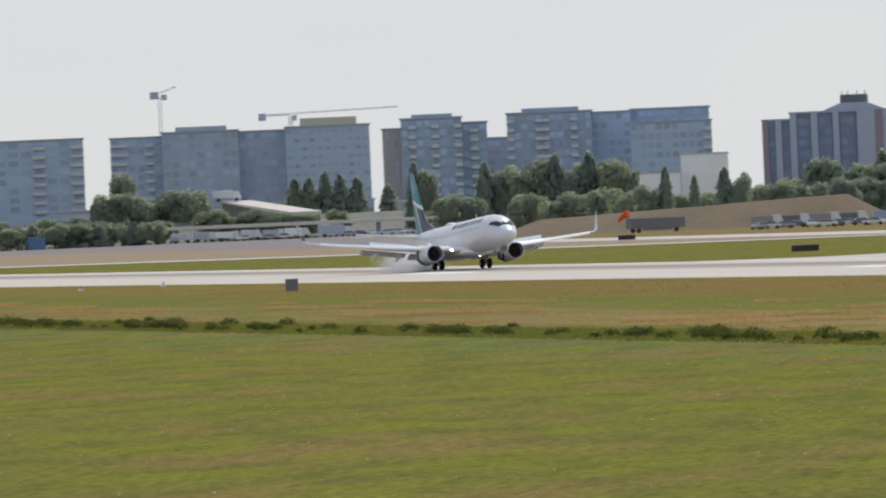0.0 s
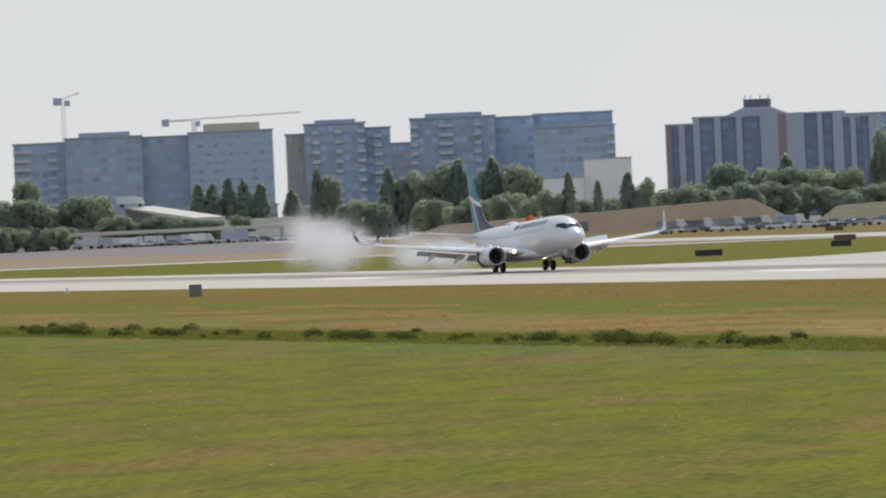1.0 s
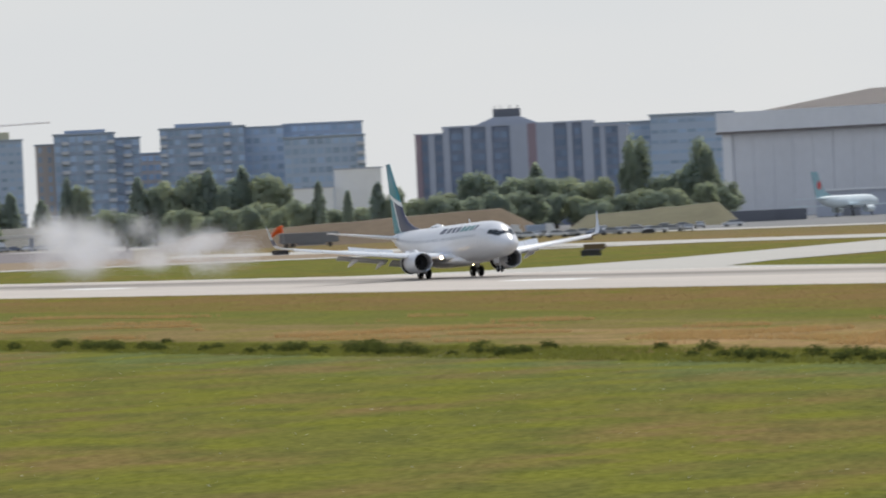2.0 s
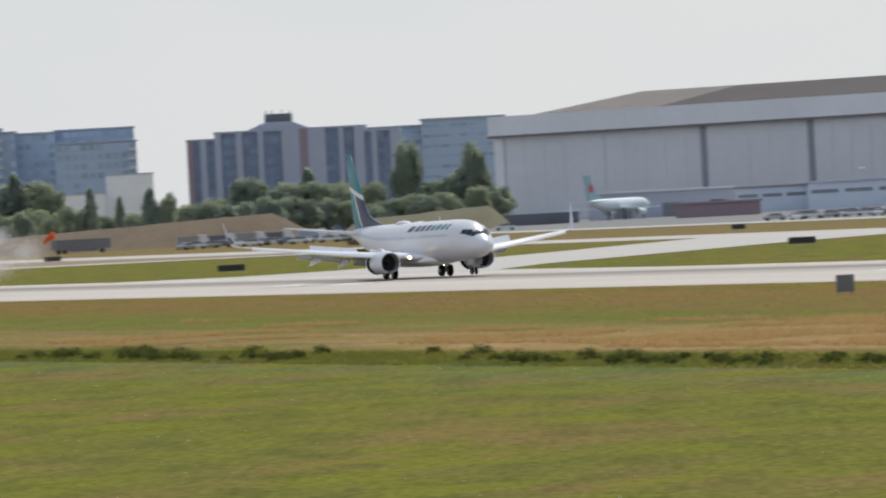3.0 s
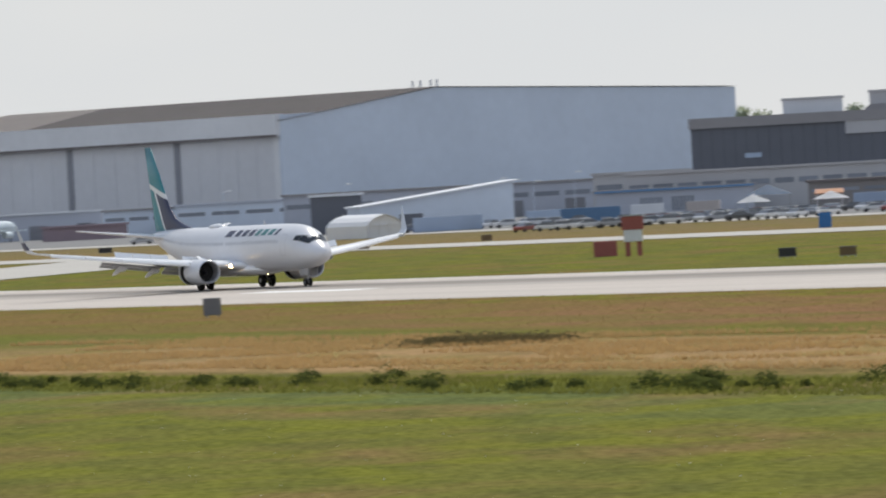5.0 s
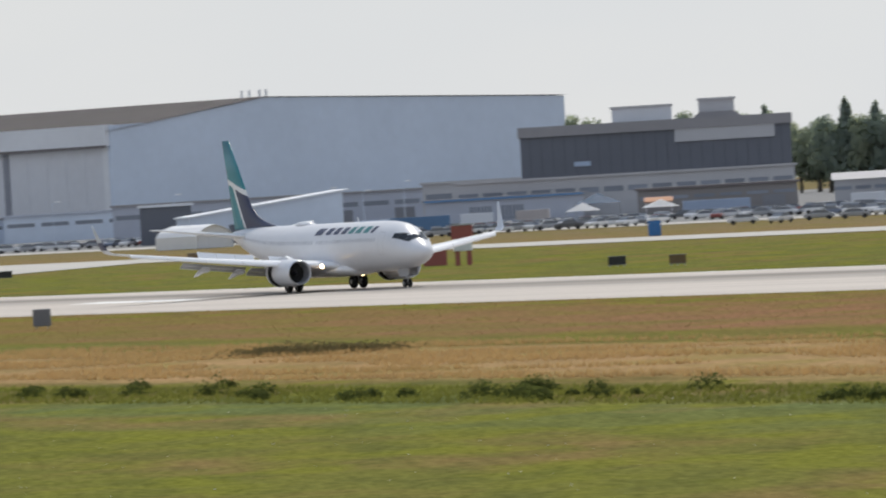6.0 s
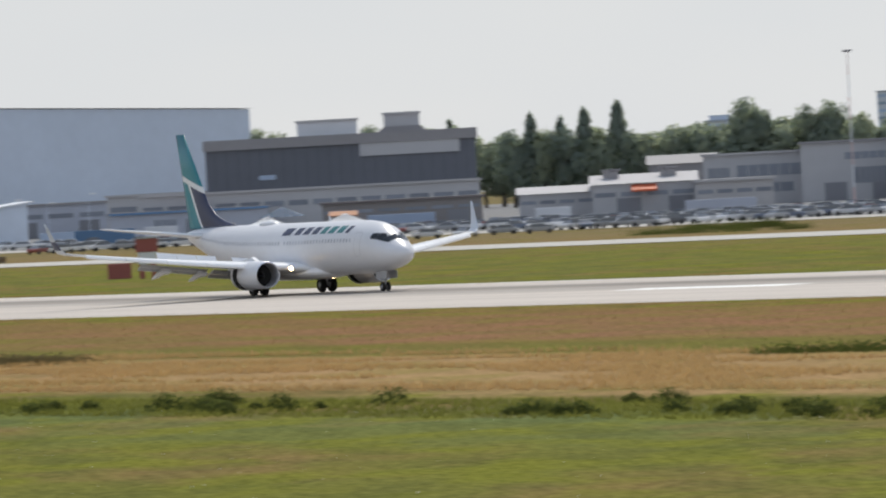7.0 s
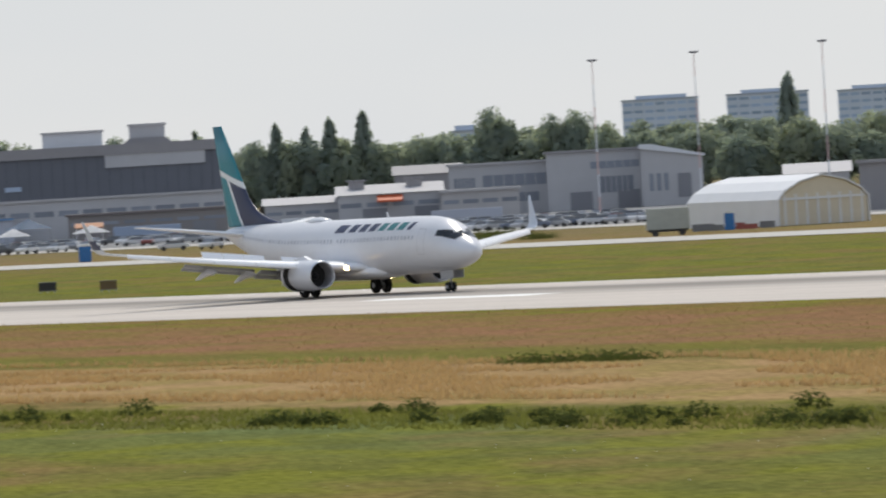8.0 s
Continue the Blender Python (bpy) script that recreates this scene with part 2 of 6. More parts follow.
def tube(bm, a, b, r0, r1=None, segments=10):
    """Adds a round bar from a to b."""
    a, b = Vector(a), Vector(b)
    turn = (b - a).to_track_quat("Z", "Y").to_matrix().to_4x4()
    m = Matrix.Translation((a + b) / 2) @ turn
    bmesh.ops.create_cone(bm, cap_ends=True, segments=segments, radius1=r0, radius2=r0 if r1 is None else r1, depth=(b - a).length, matrix=m)
    return bm


def spot(bearing, distance, z=-0.4):
    """A place by its bearing and distance from the tripod."""
    a = radians(bearing)
    return Vector((-distance * math.cos(a), distance * math.sin(a), z))


# ---- ground, runway and taxiways ----
CROWN, HALF = 0.0128, 30.5
GROUND = -0.4


def sheet(name, corners, z, mat, label, category):
    bm = bmesh.new()
    bm.faces.new([bm.verts.new((x, y, z)) for x, y in corners])
    bmesh.ops.recalc_face_normals(bm, faces=bm.faces)
    if bm.faces[:][0].normal.z < 0:
        bmesh.ops.reverse_faces(bm, faces=bm.faces[:])
    return tagged(part(name, bm, mat), label, category, kind="structure")


sheet("ground", [(-9000, -3000), (3000, -3000), (3000, 7000), (-9000, 7000)], GROUND - 0.06, GRASS,
      "airfield grass, mown green with dry brown strips", "ground")

bm = bmesh.new()
profile = [(-HALF + 0.9, GROUND - 0.1), (-HALF + 1.2, -HALF * CROWN), (0, 0), (HALF, -HALF * CROWN), (HALF + 0.3, GROUND - 0.1)]
lines = [[bm.verts.new((x, CENTRELINE + y, z)) for y, z in profile] for x in (-3400, 600)]
for i in range(len(profile) - 1):
    bm.faces.new((lines[0][i], lines[1][i], lines[1][i + 1], lines[0][i + 1]))
bmesh.ops.recalc_face_normals(bm, faces=bm.faces)
runway = tagged(part("runway", bm, RUNWAY), "pale worn concrete runway with a crowned surface", "runway", kind="structure")


def crown(y):
    return -abs(y - CENTRELINE) * CROWN


bar = bmesh.new()
bar.faces.new([bar.verts.new(v) for v in ((-11.5, -1.5, 0), (11.5, -1.5, 0), (11.5, 1.5, 1.5 * 2 * CROWN), (-11.5, 1.5, 1.5 * 2 * CROWN))])
bar = part("touchdown_bar", bar, MARKING, runway, "white touchdown zone bar")
bar.matrix_basis = pose(-534.5, CENTRELINE - 10.0, crown(CENTRELINE - 12) + 0.006)
for x in (-682.0, -831.0, -980.0, -386.0):
    again(bar, pose(x, CENTRELINE - 10.0, crown(CENTRELINE - 12) + 0.006))

line = bmesh.new()
line.faces.new([line.verts.new((x, CENTRELINE + y, crown(CENTRELINE + y) + 0.006)) for x, y in ((-3000, 28.2), (500, 28.2), (500, 29.4), (-3000, 29.4))])
part("edge_line", line, MARKING, runway, "worn white edge line")

sheet("taxiway", [(-1600, 500), (600, 500), (600, 530), (-1680, 530)], GROUND, TAXIWAY, "pale concrete taxiway beside the runway", "taxiway")


# ---- far structures ----
def wall_mat(name, colour, rough=0.7):
    return material(name, colour, rough, spread=0.06, grain=0.4, stain=0.10)


# Most of these far walls and the glass carry distance haze in their colour.
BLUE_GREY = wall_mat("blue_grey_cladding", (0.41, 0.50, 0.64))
HAZE_BLUE = wall_mat("light_blue_cladding", (0.54, 0.62, 0.73))
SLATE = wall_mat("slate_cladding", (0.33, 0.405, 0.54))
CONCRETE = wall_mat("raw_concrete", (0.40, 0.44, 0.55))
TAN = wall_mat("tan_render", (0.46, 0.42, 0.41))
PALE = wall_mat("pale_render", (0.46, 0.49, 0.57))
WHITE_WALL = wall_mat("white_wall", (0.68, 0.70, 0.74))
RED_BRICK = wall_mat("dull_red_panel", (0.30, 0.23, 0.26))
DARK_CLAD = wall_mat("dark_cladding", (0.140, 0.150, 0.178))
ROOF_GREY = wall_mat("grey_roofing", (0.30, 0.29, 0.30))
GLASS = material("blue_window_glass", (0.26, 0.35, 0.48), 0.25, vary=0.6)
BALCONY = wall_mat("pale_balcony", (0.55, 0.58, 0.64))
YELLOW = wall_mat("yellow_formwork", (0.56, 0.54, 0.40))
CRANE_WHITE = wall_mat("white_crane_paint", (0.78, 0.74, 0.74))


def frame_of(b0, b1, r0, r1, z=GROUND):
    """Pose with x along the ground from (b0, r0) to (b1, r1) and y away from the tripod; and the length."""
    a, b = spot(b0, r0, 0), spot(b1, r1, 0)
    d = b - a
    return pose(a.x, a.y, z, 0, 0, math.degrees(math.atan2(d.y, d.x))), d.length


def flats(b0, b1, r, top, wall, floors, bays, label, turn=0.0, depth=18.0, first=1, balconies=(), cap=0.0, capmat=None, wide=0.76, tall=0.60):
    """A block of flats: wall, flat roof, a window for each bay of each floor, balconies on some bays."""
    m, length = frame_of(b0, b1, r, r + turn)
    house = thing("apartment_building", m, label, "building")
    high = top - GROUND
    part("wall", boxed(0, length, 0, depth, 0, high), wall, house)
    part("roof", boxed(-0.4, length + 0.4, -0.4, depth + 0.4, high, high + 0.5), FLAT_ROOF, house, "flat grey roof")
    if cap:
        part("penthouse", boxed(length * 0.18, length * 0.85, 2, depth - 2, high + 0.5, high + 0.5 + cap), capmat or wall, house, "set-back roof storey")
    step, floor = length / bays, high / floors
    w, h = step * wide, floor * tall
    base = part("window", boxed(-w / 2, w / 2, -0.06, 0.3, 0, h), GLASS, house)
    ledge = None
    started = False
    for i in range(bays):
        for j in range(first, floors):
            at_ = pose(step * (i + 0.5), 0, floor * j + floor * 0.25)
            if started:
                again(base, at_)
            else:
                base.matrix_basis, started = at_, True
            if i in balconies:
                at_ = pose(step * (i + 0.5), 0, floor * j)
                if ledge:
                    again(ledge, at_)
                else:
                    ledge = part("balcony", box(boxed(-step * 0.48, step * 0.48, -1.6, 0, 0, 0.25), -step * 0.48, step * 0.48, -1.6, -1.5, 0.25, 1.1), BALCONY, house, "pale balcony")
                    ledge.matrix_basis = at_
    return house


WAREHOUSE_WHITE = wall_mat("fresh_white_render", (0.86, 0.87, 0.88))
# Roof edges of the flats take the same blue haze tint.
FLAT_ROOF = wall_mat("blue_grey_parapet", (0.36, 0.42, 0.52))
TOWN = "block of flats beyond the trees, haze in its blue-grey"
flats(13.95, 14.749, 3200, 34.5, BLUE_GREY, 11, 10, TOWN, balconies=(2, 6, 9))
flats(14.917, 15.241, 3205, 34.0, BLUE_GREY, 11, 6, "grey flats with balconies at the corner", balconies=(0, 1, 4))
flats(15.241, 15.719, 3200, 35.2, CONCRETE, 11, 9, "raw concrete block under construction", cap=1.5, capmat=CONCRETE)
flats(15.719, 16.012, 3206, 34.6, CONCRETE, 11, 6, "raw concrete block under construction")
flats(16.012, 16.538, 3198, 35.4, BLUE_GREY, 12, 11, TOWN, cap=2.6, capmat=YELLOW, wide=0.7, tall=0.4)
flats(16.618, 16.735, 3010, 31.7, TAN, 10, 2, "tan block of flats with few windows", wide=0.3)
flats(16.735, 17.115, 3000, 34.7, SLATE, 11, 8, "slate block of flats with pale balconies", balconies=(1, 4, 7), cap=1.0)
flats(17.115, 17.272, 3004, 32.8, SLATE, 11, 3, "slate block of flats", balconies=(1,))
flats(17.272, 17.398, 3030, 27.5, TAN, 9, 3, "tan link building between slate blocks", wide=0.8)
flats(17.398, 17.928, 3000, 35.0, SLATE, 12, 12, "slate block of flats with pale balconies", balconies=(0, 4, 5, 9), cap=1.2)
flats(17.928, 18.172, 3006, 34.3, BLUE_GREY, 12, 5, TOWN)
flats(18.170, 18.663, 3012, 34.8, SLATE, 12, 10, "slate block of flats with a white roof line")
flats(18.168, 18.675, 2985, 30.2, BLUE_GREY, 10, 10, "lower block of flats, haze in its blue-grey", depth=14, balconies=(9,))
for b0, b1, r, top in ((18.474, 18.77, 2700, 18.2), (18.194, 18.469, 2695, 13.0)):
    m, length = frame_of(b0, b1, r, r)
    store = thing("warehouse", m, "plain white windowless warehouse", "building", "white warehouses")
    part("wall", boxed(0, length, 0, 25, 0, top - GROUND), WAREHOUSE_WHITE, store)
    part("roof", boxed(-0.2, length + 0.2, -0.2, 25.2, top - GROUND, top - GROUND + 0.4), PALE, store, "pale flat roof")

# the hotel: pale piers between dark window bays, red end piers, roof with a plant tower
m, length = frame_of(18.991, 20.315, 2500, 2497)
hotel = thing("hotel", m, "pale hotel with red piers and a rooftop tower", "building")
k = length / 58.0
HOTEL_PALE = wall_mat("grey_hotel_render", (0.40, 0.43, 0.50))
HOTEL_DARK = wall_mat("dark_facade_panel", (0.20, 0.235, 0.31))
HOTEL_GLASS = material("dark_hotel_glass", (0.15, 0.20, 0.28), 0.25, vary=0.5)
for x0, x1, top, mat in ((0, 7.6, 26.0, HOTEL_DARK), (7.6, 48.6, 27.7, HOTEL_DARK), (48.6, 58.0, 26.3, HOTEL_DARK)):
    part("wall", boxed(x0 * k, x1 * k, 0, 16, 0, top), mat, hotel)
    part("roof", boxed(x0 * k - 0.2, x1 * k + 0.2, -0.5, 16.2, top, top + 0.5), HOTEL_PALE, hotel, "pale parapet")
for x0, x1, top, mat in ((0, 1.7, 26.3, RED_BRICK), (3.6, 5.3, 26.2, HOTEL_PALE), (7.6, 9.4, 27.9, HOTEL_PALE), (13.4, 15.2, 27.9, HOTEL_PALE), (19.4, 21.0, 27.9, HOTEL_PALE), (26.0, 30.8, 28.0, HOTEL_PALE), (30.8, 33.2, 28.0, RED_BRICK),
                         (33.2, 38.0, 28.0, HOTEL_PALE), (41.6, 43.0, 27.9, HOTEL_PALE), (45.8, 48.6, 27.9, HOTEL_PALE), (50.6, 52.0, 26.5, HOTEL_PALE), (55.6, 58.0, 26.5, HOTEL_PALE)):
    part("pier", boxed(x0 * k, x1 * k, -0.8, 0.0, 0, top), mat, hotel, "full-height facade pier")
pane = part("window", boxed(-0.8, 0.8, -0.08, 0.2, 0, 1.7), HOTEL_GLASS, hotel)
pane.matrix_basis = pose(2.6 * k, 0, 4.2)
for x in (2.6, 6.4, 10.6, 12.2, 16.4, 18.2, 22.4, 24.4, 39.2, 40.6, 44.4, 49.6, 53.0, 54.4):
    for j in range(1, 9):
        if (x, j) != (2.6, 1):
            again(pane, pose(x * k, 0, 1.3 + 2.9 * j))
part("roof_cone", prism(bmesh.new(), [(16.5 * k, 28.2), (33.5 * k, 28.2), (28.6 * k, 30.2), (21.4 * k, 30.2)], 3, 13), HOTEL_PALE, hotel, "sloping metal roof under the tower")
part("plant_tower", boxed(21.4 * k, 28.6 * k, 4, 12, 30.2, 32.4), DARK_CLAD, hotel, "dark rooftop plant room")
for x in (21.8, 23.4, 26.0, 28.2):
    part("aerial", tube(bmesh.new(), (x * k, 5, 32.4), (x * k, 5, 33.4), 0.12), DARK_CLAD, hotel)
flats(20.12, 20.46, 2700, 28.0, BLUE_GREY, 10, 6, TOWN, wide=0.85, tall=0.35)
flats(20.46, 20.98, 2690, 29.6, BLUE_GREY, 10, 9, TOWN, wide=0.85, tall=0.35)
# The farthest towers: pale blue of haze put into the wall colour.
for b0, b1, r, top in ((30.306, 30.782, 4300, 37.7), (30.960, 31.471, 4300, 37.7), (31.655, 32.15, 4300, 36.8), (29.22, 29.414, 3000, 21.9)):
    flats(b0, b1, r, top, HAZE_BLUE, 11, 7, "hazy blue tower block far behind trees", cap=1.6, wide=0.8, tall=0.4)


# ---- tower cranes ----
def lattice(bm, a, b, side, step, bold=1.0):
    """Four thin chords with crossed braces from a to b."""
    a, b = Vector(a), Vector(b)
    way = (b - a).normalized()
    u = way.cross(Vector((0.3, 1, 0.2))).normalized()
    v = way.cross(u)
    n = max(2, int((b - a).length / step))
    for s, t in ((1, 1), (1, -1), (-1, -1), (-1, 1)):
        off = (u * s + v * t) * side / 2
        tube(bm, a + off, b + off, 0.07 * bold, segments=4)
    for i in range(n):
        p, q = a + (b - a) * (i / n), a + (b - a) * ((i + 1) / n)
        for c, d in ((u + v, u - v), (u - v, -u - v), (-u - v, v - u), (v - u, u + v)):
            tube(bm, p + c * side / 2, q + d * side / 2, 0.09 * bold, segments=4)
            tube(bm, p + d * side / 2, q + c * side / 2, 0.09 * bold, segments=4)
    return bm


def tower_crane(bearing, r, top, jib, back, swing, lift):
    p = spot(bearing, r)
    crane = thing("tower_crane", pose(p.x, p.y, p.z, 0, 0, swing), "pale tower crane over the building site", "crane", "tower cranes")
    part("mast", lattice(bmesh.new(), (0, 0, 0), (0, 0, top), 1.3, 1.7, 0.62), CRANE_WHITE, crane, "white lattice mast")
    part("jib", lattice(bmesh.new(), (0, 0, top + 0.8), (jib, 0, top + 0.8 + lift), 0.5, 1.9, 0.42), CRANE_WHITE, crane, "long lattice jib")
    part("counter_jib", lattice(bmesh.new(), (0, 0, top + 0.6), (-back, 0, top + 0.5), 0.6, 1.4), CRANE_WHITE, crane)
    part("counterweight", boxed(-back, -back + 2.6, -0.9, 0.9, top - 1.4, top + 1.2, bevel=0.1), CONCRETE, crane, "grey counterweight")
    part("cab", boxed(0.6, 2.2, -1.7, -0.2, top - 1.8, top + 0.2, bevel=0.15), PALE, crane, "white cab")
    return crane


side_way = math.degrees(math.atan2(0.96, 0.27))
tower_crane(15.238, 3245, 49.6, 6.3, 3.3, side_way + 20, 2.0)
tower_crane(16.05, 3245, 40.4, 38, 11.3, side_way, 0.9)

# ---- the great hangar ----
BLUE_TRIM = wall_mat("blue_painted_trim", (0.13, 0.26, 0.46))
SEAM_DARK = wall_mat("dark_cladding_joint", (0.10, 0.108, 0.13))
HANGAR_WHITE = wall_mat("white_hangar_sheet", (0.74, 0.75, 0.78))
HANGAR_BLUE = wall_mat("pale_blue_hangar_sheet", (0.62, 0.69, 0.80))
HANGAR_DOOR = wall_mat("grey_hangar_door", (0.66, 0.67, 0.71))
POST_GREY = wall_mat("dark_grey_post_paint", (0.27, 0.28, 0.32))
FELT = wall_mat("brown_grey_roof_felt", (0.17, 0.15, 0.15))
m, length = frame_of(20.91, 23.54, 2400, 2260)
hangar = thing("hangar", m, "vast white aircraft hangar with closed grey doors", "hangar")
L, DEEP, EAVE, HEAD = length, 150.0, 27.6, 22.4
RAKE = [(0, 0), (0, EAVE - 0.2), (13, EAVE), (50, 32.4), (DEEP, 29.0), (DEEP, 0)]
# Gable colour holds the blue fill light of the sky; the front stays white.
part("wall", prism(bmesh.new(), RAKE, L - 1.0, L, "x"), HANGAR_BLUE, hangar, "gable wall, sky tint put into its pale blue")
part("wall", prism(bmesh.new(), RAKE, 0, 1.0, "x"), HANGAR_WHITE, hangar, "white far gable wall")
part("wall", boxed(1, L - 1, DEEP - 1, DEEP, 0, 27.5), HANGAR_WHITE, hangar)
part("fascia", boxed(-1.0, L - 0.2, -1.2, 1.2, HEAD, EAVE), HANGAR_WHITE, hangar, "white fascia above the doors")
# Thin brown strip stands for the shadow line below the fascia.
part("eave_line", boxed(-1.0, L - 0.2, -1.35, -1.2, HEAD - 0.5, HEAD + 0.15), FELT, hangar, "brown strip for the shadow line under the fascia")
# two fields of roofing: weathered pale sheet at the far end, brown felt over the rest
SHEET = wall_mat("weathered_beige_roof_sheet", (0.40, 0.36, 0.34))
for mat, near, top, label in ((SHEET, (-1, 54), (-1, 41), "low roof of pale weathered sheet"), (FELT, (54, L + 0.5), (41, L + 0.5), "low brown-grey felt roof")):
    bm = bmesh.new()
    low = [bm.verts.new((x, -1.2, EAVE - 1.6)) for x in near] + [bm.verts.new((x, 13, EAVE + 0.1)) for x in near] + [bm.verts.new((x, 50, 32.6)) for x in top] + [bm.verts.new((x, DEEP + 1, 29.2)) for x in top]
    for i in (0, 2, 4):
        bm.faces.new((low[i], low[i + 1], low[i + 3], low[i + 2]))
    bmesh.ops.solidify(bm, geom=bm.faces[:], thickness=-0.35)
    part("roof", bm, mat, hangar, label)
for x0, x1 in ((0.0, 4.0), (L - 3.0, L - 0.9)):
    part("pier", boxed(x0, x1, -0.2, 1.4, 0, HEAD), HANGAR_WHITE, hangar, "white corner pier")
edges = [4.0, 47.5, 90.6, 134.8, L - 3.0]
for i, (a, b) in enumerate(zip(edges, edges[1:])):
    door = part("door", boxed(a + 0.15, b - (2.0 if 0 < i < 3 else 0.15), 0.4, 1.2, 0, HEAD), HANGAR_DOOR, hangar, "tall closed sliding door")
    n = 5
    for j in range(1, n):
        x = a + (b - a) * j / n
        part("rib", boxed(x - 0.09, x + 0.09, 0.28, 0.4, 0, HEAD), HANGAR_DOOR, door)
for x in (90.6, 134.8):
    part("door_post", boxed(x - 2.0, x + 0.15, 0.1, 1.3, 0, HEAD), POST_GREY, hangar, "dark post between doors")
for x in (L - 4, L - 1.5, L - 8, L - 11):
    part("roof_vent", tube(bmesh.new(), (x, 52, 32), (x, 52, 34.4), 0.22), PALE, hangar, "pale roof vent stack")
for x in (30, 55, 20):
    part("roof_vent", boxed(x, x + 4, 30, 33, 28, 29.8), PALE, hangar, "pale roof unit")

SHED_GLASS = material("dull_grey_glazing", (0.19, 0.21, 0.25), 0.3, vary=0.4)
DOOR_GREY = wall_mat("grey_loading_door", (0.24, 0.245, 0.27))
SHED_WALL = wall_mat("pale_grey_shed_sheet", (0.47, 0.47, 0.49))
SHED_ROOF = wall_mat("weathered_white_roof", (0.46, 0.45, 0.46))
BROWN_WALL = wall_mat("brown_grey_shed_sheet", (0.25, 0.235, 0.235))

# ---- the dark hall right of the hangar, with its annexes ----
m, length = frame_of(26.085, 27.80, 1960, 1960)
hall = thing("dark_hall", m, "dark-clad hall with a pale roof fascia and window panel", "building")
part("wall", boxed(0.4, length - 0.4, 0.6, 40, 0, 18.6), DARK_CLAD, hall)
part("fascia", boxed(0, length, 0, 41, 16.9, 19.1), ROOF_GREY, hall, "grey roof fascia")
part("window_band", boxed(length * 0.57, length * 0.935, 0.2, 0.7, 14.2, 16.9), SHED_WALL, hall, "pale translucent panel")
part("sign_panel", boxed(length * 0.20, length * 0.26, 0.45, 0.62, 10.2, 11.2), BLUE_GREY, hall, "faint pale panel")
part("base", boxed(-0.5, length, -0.4, 0.6, 0, 7.4), PALE, hall, "pale ground storey")
for x0, x1, top, mat in ((length * 0.345, length * 0.565, 21.6, WHITE_WALL), (length * 0.665, length * 0.795, 22.4, SHED_WALL)):
    part("plant_room", boxed(x0, x1, 12, 24, 19.1, top + 0.4), mat, hall, "rooftop plant room")
    part("plant_lid", boxed(x0 - 0.3, x1 + 0.3, 11.7, 24.3, top + 0.4, top + 0.9), SHED_ROOF, hall)
part("plant_skirt", prism(bmesh.new(), [(length * 0.64, 19.1), (length * 0.82, 19.1), (length * 0.795, 20.3), (length * 0.665, 20.3)], 11, 25), ROOF_GREY, hall, "sloping skirt under the plant room")
for x in range(1, 24):
    part("cladding_joint", boxed(length * x / 24 - 0.06, length * x / 24 + 0.06, 0.52, 0.6, 7.4, 16.9 if x / 24 < 0.57 or x / 24 > 0.94 else 14.2), SEAM_DARK, hall)
for x0, x1 in ((0.04, 0.13), (0.30, 0.36), (0.42, 0.52), (0.66, 0.78), (0.85, 0.93)):
    part("window", boxed(length * x0, length * x1, -0.46, -0.3, 4.6, 6.2), SHED_GLASS, hall, "dull strip window")


def low_building(b0, b1, r0, r1, top, wall, roof, label, depth=22, overhang=0.5, windows=0, pitch=0.0, doors=0, bands=(), trim=None):
    m, length = frame_of(b0, b1, r0, r1)
    ob = thing("low_building", m, label, "building")
    h = top - GROUND
    part("wall", boxed(0, length, 0, depth, 0, h), wall, ob)
    if pitch:
        part("roof", prism(bmesh.new(), [(-overhang, h), (depth + overhang, h), (depth * 0.5, h + pitch)], -overhang, length + overhang, "x"), roof, ob, "low pitched roof")
    else:
        part("roof", boxed(-overhang, length + overhang, -overhang, depth + overhang, h, h + 0.45), roof, ob, "flat roof edge")
    for i in range(windows):
        x = length * (i + 0.5) / windows
        part("window", boxed(x - length * 0.40 / windows, x + length * 0.40 / windows, -0.06, 0.2, h * 0.60, h * 0.74), SHED_GLASS, ob)
    for x0, x1, z0, z1 in bands:
        part("window", boxed(length * x0, length * x1, -0.06, 0.2, z0, z1), SHED_GLASS, ob, "dark window band")
        for k in range(1, 6):
            x = length * (x0 + (x1 - x0) * k / 6)
            part("mullion", boxed(x - 0.08, x + 0.08, -0.12, -0.06, z0, z1), wall, ob)
    if trim:
        part("trim", boxed(-0.1, length + 0.1, -0.7, -0.5, h - 0.1, h + 0.28), trim, ob, "blue edge along the roof")
    for i in range(doors):
        x = length * (i + 0.7) / doors
        part("door", boxed(x - 2.2, x + 2.2, -0.08, 0.2, 0, min(3.6, h * 0.55)), DOOR_GREY, ob, "dark loading door")
    return ob


low_building(25.68, 27.80, 1860, 1860, 7.4, SHED_WALL, SHED_ROOF, "long pale low building with a white roof edge", windows=14, doors=3)
low_building(25.48, 26.47, 1845, 1845, 4.2, PALE, ROOF_GREY, "pale low annex with a blue roof edge and dark bays", depth=12, bands=((0.28, 0.42, 0.4, 3.2), (0.48, 0.62, 0.4, 3.2)), trim=BLUE_TRIM)
low_building(26.81, 27.81, 1760, 1760, 4.2, BROWN_WALL, FELT, "brown low shed beside the car park", doors=2, windows=6)
low_building(23.53, 25.47, 2020, 2020, 6.8, PALE, ROOF_GREY, "grey low annex before the hangar gable", windows=10, doors=5)
low_building(25.47, 26.08, 1960, 1960, 7.8, SHED_WALL, SHED_ROOF, "grey annex with dark loading doors", doors=2, windows=3)
